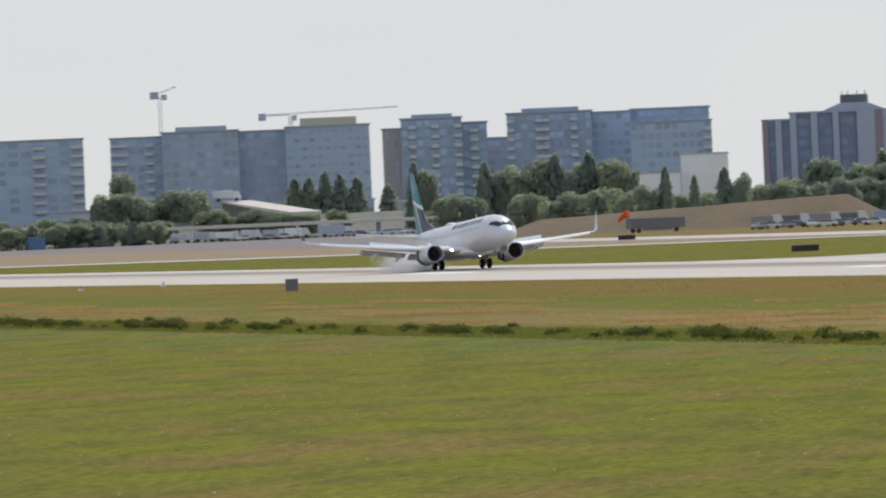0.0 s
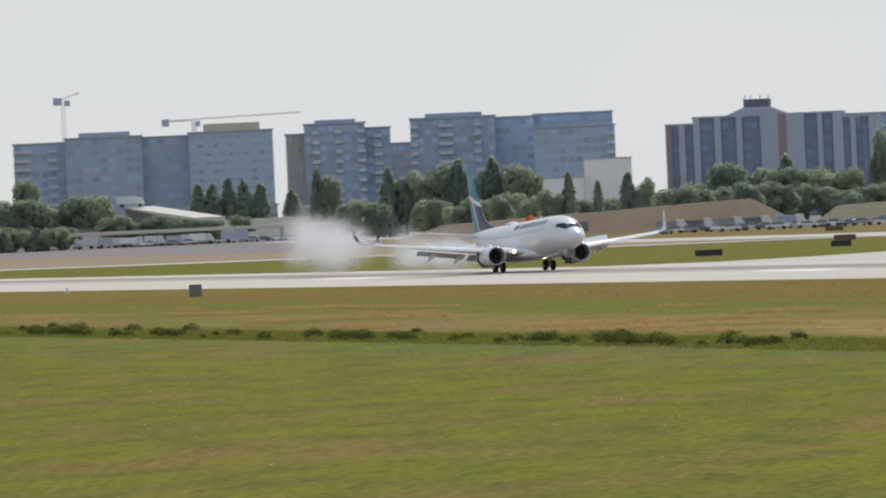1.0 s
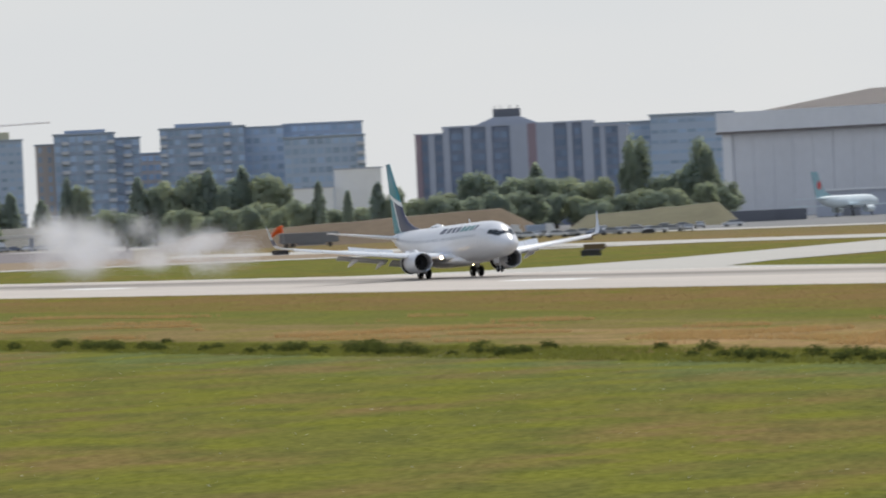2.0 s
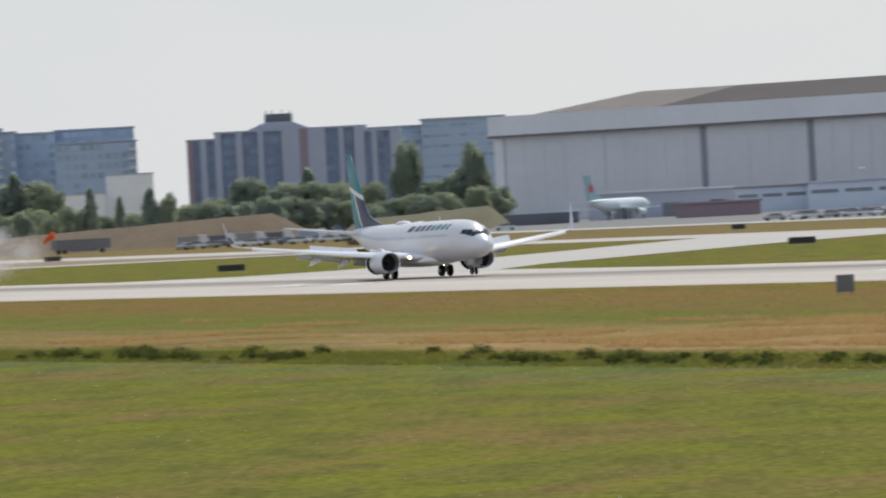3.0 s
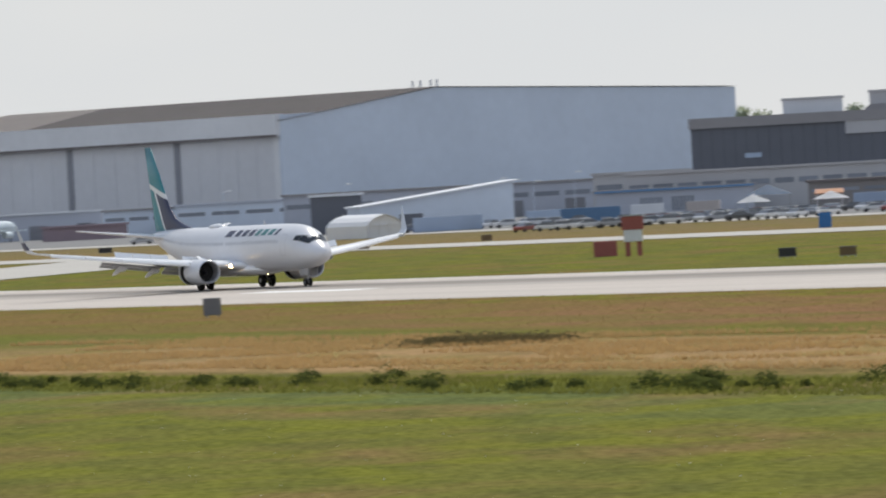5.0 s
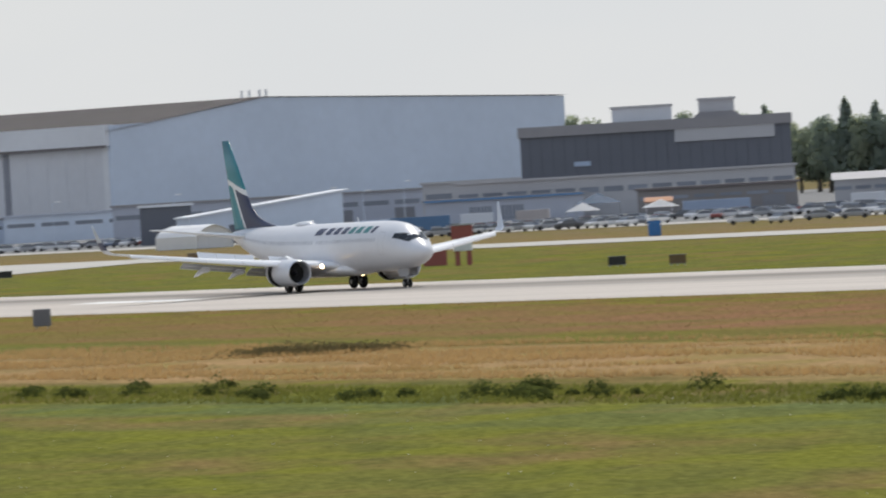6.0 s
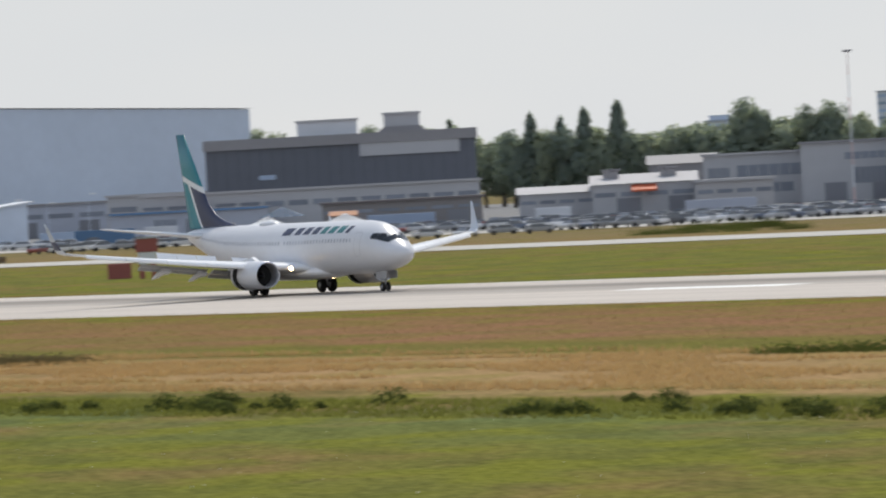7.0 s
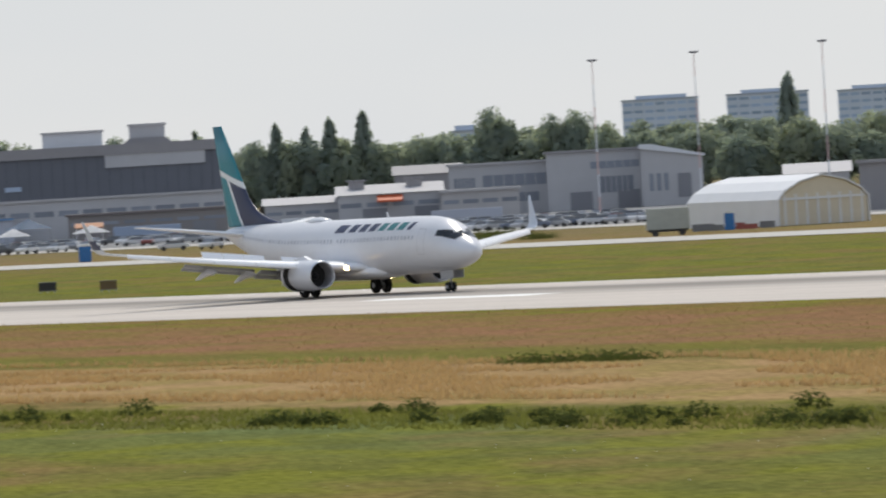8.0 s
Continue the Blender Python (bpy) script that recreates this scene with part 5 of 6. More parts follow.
part("emblem", tube(bmesh.new(), (1.9, -0.2, 7.6), (1.9, 0.2, 7.6), 1.05, segments=20), EMBLEM, jet, "plain red disc on the fin")
for s in (-1, 1):
    part("tailplane", prism(bmesh.new(), [(4.4, 0.4 * s), (1.0, 5.6 * s), (-0.4, 5.6 * s), (1.0, 0.4 * s)], 4.45, 4.6, "z"), ICE, jet)
    part("wing", prism(bmesh.new(), [(19.5, 1.2 * s), (12.0, 13.0 * s), (10.6, 13.0 * s), (14.0, 1.2 * s)], 2.6, 2.85, "z"), ICE, jet)
    part("engine", tube(bmesh.new(), (17.0, 4.2 * s, 1.7), (20.4, 4.2 * s, 1.7), 0.8, segments=16), ICE, jet)
    part("gear_leg", tube(bmesh.new(), (14.5, 2.2 * s, 0), (14.5, 2.0 * s, 2.6), 0.22), SIGN_BLACK, jet)
part("nose_leg", tube(bmesh.new(), (28.2, 0, 0), (28.2, 0, 2.3), 0.15), SIGN_BLACK, jet)
for x, y, w in ((-1516, 496, 3.0), (-1368, 564, 2.2), (-1680, 609, 3.0), (-1654, 616, 2.0)):
    taxi_sign(x, y, w, SIGN_BLACK, "low black airfield sign seen from behind")
for x, y, w in ((-719.5, 367.2, 1.5), (-1518, 553, 3.2), (-1130, 503.5, 1.6), (-1257, 459.5, 3.2), (-1152, 532, 1.5)):
    taxi_sign(x, y, w, SIGN_BROWN, "low brown airfield sign seen from behind")
for x, y in ((-1000.5, 262.4), (-1003.2, 272.8)):
    edge_lamp(x, y)


# ---- yard clutter: containers, marquees and barriers by the car park ----
DULL_BLUE = material("dull_blue_container_paint", (0.10, 0.19, 0.32), 0.6)


def container(b, r, long, high, mat, label, turn=0):
    p = spot(b, r)
    ob = thing("container", pose(p.x, p.y, GROUND, 0, 0, facing(p.x, p.y) + turn), label, "container", "yard containers")
    part("body", boxed(-long / 2, long / 2, -1.2, 1.2, 0.1, high, bevel=0.03), mat, ob)
    for i in range(int(long / 0.8)):
        x = -long / 2 + 0.4 + 0.8 * i
        part("rib", boxed(x - 0.08, x + 0.08, -1.24, -1.2, 0.2, high - 0.1), mat, ob)
    part("base", boxed(-long / 2 + 0.1, long / 2 - 0.1, -1.1, 1.1, 0, 0.1), STEEL_GREY, ob)


def marquee(b, r, wide, high, mat, label):
    p = spot(b, r)
    ob = thing("marquee", pose(p.x, p.y, GROUND, 0, 0, facing(p.x, p.y)), label, "tent", "marquees")
    bm = bmesh.new()
    peak = bm.verts.new((0, 0, high))
    rim = [bm.verts.new((x * wide / 2, y * wide / 2, high * 0.6)) for x, y in ((-1, -1), (0, -1.03), (1, -1), (1.03, 0), (1, 1), (0, 1.03), (-1, 1), (-1.03, 0))]
    for i in range(8):
        bm.faces.new((rim[i], rim[(i + 1) % 8], peak))
    bmesh.ops.solidify(bm, geom=bm.faces[:], thickness=0.05)
    part("cover", bm, mat, ob)
    for x in (-0.48, 0.48):
        for y in (-0.48, 0.48):
            part("post", tube(bmesh.new(), (x * wide, y * wide, 0), (x * wide, y * wide, high * 0.62), 0.06), STEEL_GREY, ob)


marquee(26.56, 1700, 8.5, 4.9, DULL_BLUE, "blue marquee roof on posts")
marquee(26.465, 1580, 6.0, 3.6, TENT, "white marquee roof on posts")
marquee(26.95, 1590, 6.5, 3.4, TENT, "white marquee roof on posts")
for q in ((25.15, 1620, 6, 2.6, BLUE_GREY, "grey-blue steel container by parked cars", 0), (25.42, 1640, 12, 2.6, DULL_BLUE, "long blue steel container", 3), (25.80, 1650, 6, 2.6, WHITE_WALL, "white steel container by parked cars", 0), (26.15, 1655, 6, 2.6, TAN, "tan steel container by parked cars", -5),
          (27.30, 1640, 12, 2.6, SLATE, "long grey steel container", 2), (28.25, 1560, 6, 2.6, WHITE_WALL, "white steel container by parked cars", 0), (29.30, 1540, 12, 2.6, PALE, "long pale steel container", 0), (24.55, 1590, 12, 2.6, SLATE, "long grey steel container", 0),
          (21.05, 2100, 12, 2.6, DARK_CLAD, "long dark steel container", 0), (21.25, 2105, 12, 2.6, DARK_CLAD, "long dark steel container", 0), (22.28, 2080, 3, 3.8, DARK_CLAD, "dark equipment box by the hangar", 0), (14.435, 2365, 4.4, 3.2, DULL_BLUE, "blue steel container beside the hedge", 0)):
    container(*q)


def crate(b, r, long, high, mat, label):
    p = spot(b, r)
    ob = thing("crate", pose(p.x, p.y, GROUND, 0, 0, facing(p.x, p.y)), label, "crate", "crates by the tent")
    part("body", boxed(-long / 2, long / 2, -0.5, 0.5, 0.08, high, bevel=0.03), mat, ob)
    part("lid", boxed(-long / 2 - 0.03, long / 2 + 0.03, -0.53, 0.53, high, high + 0.06), mat, ob)
    for x in (-long * 0.35, long * 0.35):
        part("skid", boxed(x - 0.06, x + 0.06, -0.5, 0.5, 0, 0.08), STEEL_GREY, ob)


for q in ((30.77, 1082, 2.6, 0.85, BOARD_GREY, "long dark crate on the grass"), (30.86, 1080, 1.4, 0.7, BOARD_GREY, "small dark crate on the grass"), (31.00, 1080, 1.1, 0.8, RED, "faded red crate beside the toilet"),
          (31.07, 1078, 1.5, 0.6, RED, "low faded red crate"), (31.17, 1080, 1.8, 0.8, BOARD_GREY, "dark crate by the tent corner")):
    crate(*q)


# ---- the airliner ----
def livery():
    """The fin's paint: teal with a white band and a navy field before it."""
    m = bpy.data.materials.new("fin_paint")
    m.use_nodes = True
    n, l = m.node_tree.nodes, m.node_tree.links
    b = n["Principled BSDF"]
    b.inputs["Roughness"].default_value = 0.35
    co, sep = n.new("ShaderNodeTexCoord"), n.new("ShaderNodeSeparateXYZ")
    l.new(co.outputs["Object"], sep.inputs[0])
    x, z = sep.outputs[0], sep.outputs[2]
    # height under the white band's upper edge
    under = sums(n, l, "SUBTRACT", sums(n, l, "MULTIPLY_ADD", x, -0.278, 4.36), z)
    # distance ahead of the navy field's rear edge
    ahead = sums(n, l, "SUBTRACT", x, sums(n, l, "MULTIPLY_ADD", z, -0.60, -11.75))
    below = sums(n, l, "GREATER_THAN", under, 0.0)
    past_band = sums(n, l, "GREATER_THAN", under, 0.42)
    white = sums(n, l, "MULTIPLY", past_band, sums(n, l, "GREATER_THAN", ahead, 0.0))
    navy = sums(n, l, "MULTIPLY", past_band, sums(n, l, "GREATER_THAN", ahead, 0.36))
    band = sums(n, l, "MAXIMUM", white, sums(n, l, "SUBTRACT", below, past_band))
    soil = noise_node(n, l, co.outputs["Object"], 0.9, 4)
    teal = mix_colour(n, l, soil, (0.008, 0.170, 0.215), (0.012, 0.215, 0.262))
    colour = mix_colour(n, l, band, teal, (0.72, 0.73, 0.74))
    colour = mix_colour(n, l, navy, colour, (0.012, 0.022, 0.075))
    l.new(colour, b.inputs["Base Color"])
    return m


SKIN = material("white_aircraft_paint", (0.70, 0.71, 0.745), 0.30, spread=0.04, grain=1.5, stain=0.10)
WING_SKIN = material("grey_wing_paint", (0.84, 0.85, 0.87), 0.24, spread=0.05, grain=1.5, stain=0.08)
BARE = material("polished_aluminium", (0.66, 0.67, 0.70), 0.30, metal=1.0, spread=0.04)
FIN_PAINT = livery()
NAVY = material("navy_paint", (0.012, 0.022, 0.075), 0.35, spread=0.05)
# Winglet grey includes the shade of its backlit face.
WINGLET = material("pale_grey_winglet_paint", (0.52, 0.56, 0.62), 0.35, spread=0.04)
# Slat white is raised to imitate sun caught along the leading edge.
SLAT = material("bright_slat_paint", (0.90, 0.90, 0.91), 0.20, spread=0.03)
TEAL = material("teal_paint", (0.010, 0.175, 0.185), 0.35, spread=0.05)
DARK_GLASS = material("dark_cabin_glass", (0.012, 0.014, 0.018), 0.08)
DARK_METAL = material("dark_engine_metal", (0.05, 0.05, 0.055), 0.45, metal=0.6)
DUCT_METAL = material("dull_duct_metal", (0.34, 0.34, 0.36), 0.5, metal=0.3)
TYRE = material("black_rubber", (0.018, 0.018, 0.018), 0.85, bump=0.2)
STEEL = material("grey_gear_steel", (0.42, 0.43, 0.45), 0.4, metal=0.3)
LAMP = material("lit_landing_lamp", (1, 0.9, 0.7), 0.3, emit=((1.0, 0.70, 0.36), 18.0))
# Flaps are coloured dark grey for the shade they hang in.
FLAP_SHADE = material("grey_flap_paint", (0.30, 0.31, 0.33), 0.4)
FAIRING = material("grey_fairing_paint", (0.50, 0.51, 0.54), 0.4)
# Cabin window glass, lightened to grey for the haze in front of it.
HAZED_PANE = material("grey_window_blind", (0.38, 0.40, 0.45), 0.3, vary=0.3)
SEAM = material("grey_panel_seam", (0.58, 0.59, 0.62), 0.5)

# distance from the nose, half width, top, bottom
HULL = [(0.0, 0.04, 2.79, 2.71), (0.12, 0.34, 3.02, 2.46), (0.4, 0.66, 3.26, 2.21), (0.9, 1.0, 3.56, 1.97), (1.5, 1.26, 3.86, 1.79), (2.1, 1.45, 4.17, 1.66),
        (2.8, 1.60, 4.60, 1.55), (3.5, 1.71, 4.93, 1.47), (4.5, 1.81, 5.15, 1.39), (6.0, 1.87, 5.29, 1.34), (8.0, 1.88, 5.33, 1.32), (12.0, 1.88, 5.33, 1.28),
        (14.0, 1.88, 5.33, 1.20), (19.0, 1.88, 5.33, 1.20), (22.0, 1.88, 5.33, 1.30), (25.0, 1.87, 5.33, 1.42), (28.0, 1.76, 5.33, 1.80), (31.0, 1.48, 5.33, 2.45),
        (33.5, 1.12, 5.29, 3.10), (35.5, 0.78, 5.22, 3.72), (37.2, 0.42, 5.08, 4.28), (38.0, 0.16, 4.92, 4.60)]
NOSE, SQUEEZE = 19.05, 0.966


def hull_at(x):
    """Half width, middle and half height of the hull at x."""
    s = (NOSE - x) / SQUEEZE
    for a, b in zip(HULL, HULL[1:]):
        if a[0] <= s <= b[0]:
            k = (s - a[0]) / (b[0] - a[0])
            w, t, u = [a[i] + (b[i] - a[i]) * k for i in (1, 2, 3)]
            return w, (t + u) / 2, (t - u) / 2
    return 0.1, 4.7, 0.1


def hull_point(x, angle, out=0.0):
    """A point of the skin; angle in degrees from the belly's keel, up over the starboard side."""
    w, mid, half = hull_at(min(max(x, NOSE - 38 * SQUEEZE), NOSE))
    a = radians(angle)
    return Vector((x, -(w + out) * math.sin(a), mid - (half + out) * math.cos(a)))


def skin_patch(name, x0, x1, a0, a1, mat, parent, label="", side=1, out=0.012, slant=0.0, steps=3):
    """A thin patch that lies on the hull between two stations and two angles."""
    bm = bmesh.new()
    grid = []
    for i in range(steps + 1):
        row = []
        for j in range(steps + 1):
            k = j / steps
            p = hull_point(x0 + (x1 - x0) * i / steps + slant * k, a0 + (a1 - a0) * k, out)
            row.append(bm.verts.new((p.x, p.y * side, p.z)))
        grid.append(row)
    for i in range(steps):
        for j in range(steps):
            bm.faces.new((grid[i][j], grid[i + 1][j], grid[i + 1][j + 1], grid[i][j + 1]))
    bmesh.ops.recalc_face_normals(bm, faces=bm.faces)
    return part(name, bm, mat, parent, label, smooth=True)


def loft(rings, cap=True):
    """A closed skin through rings of equal count."""
    bm = bmesh.new()
    made = [[bm.verts.new(p) for p in ring] for ring in rings]
    k = len(made[0])
    for a, b in zip(made, made[1:]):
        for i in range(k):
            bm.faces.new((a[i], a[(i + 1) % k], b[(i + 1) % k], b[i]))
    if cap:
        bm.faces.new(made[0]), bm.faces.new(made[-1])
    bmesh.ops.recalc_face_normals(bm, faces=bm.faces)
    return bm


AIRFOIL = [(0.0, 0.0), (0.02, 0.022), (0.08, 0.045), (0.2, 0.062), (0.4, 0.066), (0.65, 0.045), (0.88, 0.017), (1.0, 0.003),
           (1.0, -0.003), (0.88, -0.010), (0.65, -0.028), (0.4, -0.045), (0.2, -0.045), (0.08, -0.033), (0.02, -0.018)]


def section(lead, trail, y, z, thick=1.0, upright=0.0):
    """A wing section at y and z; upright turns it into a winglet (degrees)."""
    chord, a = lead - trail, radians(upright)
    return [(lead - u * chord, y - v * chord * thick * math.sin(a), z + v * chord * thick * math.cos(a)) for u, v in AIRFOIL]


def wing(plane, side):
    s = side
    rows = [(6.3, -1.9, 0.6, 1.72, 1.0), (6.1, -2.0, 1.9, 1.92, 1.0), (3.95, -2.25, 4.8, 2.26, 0.95), (3.35, -2.45, 6.0, 2.40, 0.9), (0.6, -3.1, 11.2, 3.05, 0.8), (-2.5, -4.1, 16.95, 3.84, 0.75)]
    rings = [section(a, b, y * s, z, t) for a, b, y, z, t in rows]
    tip = [(-2.75, -4.2, 17.35, 3.96, 0.7, 25), (-3.05, -4.35, 17.6, 4.24, 0.65, 60), (-3.65, -4.54, 17.78, 4.87, 0.5, 76), (-4.3, -4.82, 17.95, 5.75, 0.5, 80), (-4.68, -4.97, 18.05, 6.25, 0.45, 80)]
    body = part("wing", loft(rings), WING_SKIN, plane, "grey swept wing with raised spoilers", smooth=True)
    blade = part("winglet", loft([rings[-1]] + [section(a, b, y * s, z, t, u * s) for a, b, y, z, t, u in tip]), [WINGLET, NAVY], body, "upswept winglet with backlit shade in its grey and a navy foot", smooth=True)
    for f in blade.data.polygons:
        f.material_index = int(f.normal.y * s > 0.35 and 4.1 < f.center.z < 4.75)
    # leading-edge slats, run out and drooped
    for (ya, xa, za), (yb, xb, zb) in (((5.9, 3.55, 2.30), (8.3, 2.2, 2.60)), ((8.35, 2.17, 2.60), (10.9, 0.88, 2.92)), ((10.95, 0.85, 2.93), (13.6, -0.62, 3.30)), ((13.65, -0.65, 3.30), (16.2, -2.05, 3.66))):
        ring = [[(x + dx, y * s, z + dz) for dx, dz in ((0.0, 0.16), (0.22, 0.10), (0.36, -0.04), (0.34, -0.16), (0.18, -0.10), (-0.1, 0.13))] for x, y, z in ((xa, ya, za), (xb, yb, zb))]
        part("slat", loft(ring), SLAT, body, "leading-edge slat, sun glare put into its white")
    # trailing flaps, run out and drooped in two steps
    for ya, xa, za, yb, xb, zb, c in ((2.0, -1.75, 1.84, 5.5, -2.1, 2.2, 0.95), (5.9, -2.3, 2.25, 11.0, -2.95, 2.9, 0.7)):
        for k, (droop, start, drop, size) in enumerate(((20, 0.0, 0.05, c), (34, c * 0.94, 0.05 + c * 0.36, c * 0.5))):
            dx, dz = math.cos(radians(droop)) * size, math.sin(radians(droop)) * size
            ring = [[(x - start, y * s, z - drop), (x - start - dx * 0.4, y * s, z - drop - dz * 0.4 + 0.09), (x - start - dx, y * s, z - drop - dz), (x - start - dx * 0.4, y * s, z - drop - dz * 0.4 - 0.07)]
                    for x, y, z in ((xa, ya, za), (xb, yb, zb))]
            part("flap", loft(ring), FLAP_SHADE, body, "lowered flap, shade under the wing in its grey")
    for y, x, z in ((3.3, -1.0, 1.62), (6.8, -1.6, 2.02), (9.6, -2.1, 2.35)):
        ring = []
        for t, w in ((0, 0.02), (0.15, 0.15), (0.45, 0.2), (0.75, 0.15), (1, 0.02)):
            ring.append([(x + 1.1 - 3.4 * t, (y + w * math.cos(a)) * s, z - 0.15 - 0.95 * max(t - 0.45, 0) + w * 1.3 * math.sin(a)) for a in [i * math.pi / 4 for i in range(8)]])
        part("flap_fairing", loft(ring), FAIRING, body, "canoe-shaped flap track fairing", smooth=True)
    # ground spoilers, raised
    for ya, yb in ((2.4, 4.4), (5.7, 7.2), (7.25, 8.75), (8.8, 10.3)):
        pa, pb = [(-0.55 - 0.13 * (y - 2), y * s, 2.22 + 0.115 * (y - 2)) for y in (ya, yb)]
        ring = [[(p[0], p[1], p[2]), (p[0] - 0.36, p[1], p[2] + 0.50), (p[0] - 0.41, p[1], p[2] + 0.47), (p[0] - 0.06, p[1], p[2] - 0.04)] for p in (pa, pb)]
        part("spoiler", loft(ring), WING_SKIN, body, "raised ground spoiler")
    lamp = bmesh.new()
    bmesh.ops.create_uvsphere(lamp, u_segments=10, v_segments=6, radius=0.16, matrix=pose(5.35, 2.75 * s, 1.98))
    part("landing_light", lamp, LAMP, body, "glowing landing light in the wing root")
    return body


def engine(plane, side):
    y0, z0 = 4.83 * side, 1.56

    def lathe(pairs, flat=1.0):
        return [[(x, y0 + r * math.cos(a), z0 + dz + r * math.sin(a) * (flat if math.sin(a) < 0 else 1.0)) for a in [i * math.tau / 28 for i in range(28)]] for x, r, dz in pairs]
    cowl = part("engine", loft(lathe([(5.35, 0.89, 0), (5.56, 0.93, 0), (5.60, 0.97, 0), (5.5, 1.02, 0), (5.1, 1.07, 0), (4.2, 1.12, 0.02), (3.0, 1.12, 0.03), (2.55, 1.10, 0.04), (2.55, 0.8, 0.04)], 0.93), cap=False), SKIN, plane, "white engine cowling with the reverser open", smooth=True)
    part("inlet_lip", loft(lathe([(5.48, 0.918, 0), (5.58, 0.938, 0), (5.62, 0.97, 0), (5.55, 1.010, 0), (5.48, 1.030, 0)], 0.93), cap=False), BARE, cowl, "polished inlet lip", smooth=True)
    part("inlet_duct", loft(lathe([(4.30, 0.885, 0), (5.36, 0.893, 0), (5.50, 0.915, 0)], 0.93), cap=False), DUCT_METAL, cowl, "dull metal inlet duct", smooth=True)
    part("cascade", loft(lathe([(2.6, 1.075, 0.04), (1.7, 1.07, 0.05)]), cap=False), TYRE, cowl, "dark open reverser cascade", smooth=True)
    part("reverser_sleeve", loft(lathe([(1.75, 0.82, 0.05), (1.75, 1.13, 0.05), (1.4, 1.06, 0.07), (1.0, 0.86, 0.1), (1.0, 0.80, 0.1)]), cap=False), SKIN, cowl, "white sleeve slid aft", smooth=True)
    part("exhaust", loft(lathe([(1.6, 0.6, 0.08), (0.3, 0.52, 0.1), (-0.35, 0.38, 0.1), (-0.35, 0.3, 0.1), (-0.1, 0.28, 0.1), (-0.9, 0.03, 0.1)])), DARK_METAL, cowl, "dark metal exhaust cone", smooth=True)
    fan = bmesh.new()
    bmesh.ops.create_circle(fan, cap_ends=True, segments=28, radius=0.89, matrix=pose(4.35, y0, z0, 0, 90, 0))
    part("fan", fan, TYRE, cowl, "dark fan behind the inlet")
    part("spinner", loft(lathe([(5.0, 0.01, 0), (4.85, 0.1, 0), (4.6, 0.22, 0), (4.42, 0.28, 0)])), DARK_METAL, cowl, "dark spinner cone", smooth=True)
    pylon = bmesh.new()
    prism(pylon, [(4.3, 2.6), (3.2, 2.95), (-0.6, 2.45), (-0.9, 2.0), (1.2, 2.05), (3.6, 2.3)], y0 - 0.15, y0 + 0.15)
    part("pylon", pylon, SKIN, cowl, "white engine pylon")
    return cowl


def wheel(name, x, y, z, r, width, parent):
    bm = bmesh.new()
    prof = [(-0.5, 0.55), (-0.5, 0.86), (-0.38, 0.97), (-0.2, 1.0), (0.2, 1.0), (0.38, 0.97), (0.5, 0.86), (0.5, 0.55)]
    rings = [[(x + r * k * math.cos(a), y + width * w, z + r * k * math.sin(a)) for a in [i * math.tau / 24 for i in range(24)]] for w, k in prof]
    bm.free()
    tyre = part(name, loft(rings), TYRE, parent, "black rubber tyre", smooth=False)
    rim = [[(x + r * k * math.cos(a), y + width * w, z + r * k * math.sin(a)) for a in [i * math.tau / 16 for i in range(16)]] for w, k in ((-0.52, 0.2), (-0.47, 0.56), (0.47, 0.56), (0.52, 0.2))]
    part("rim", loft(rim), STEEL, tyre, "grey wheel rim")
    return tyre


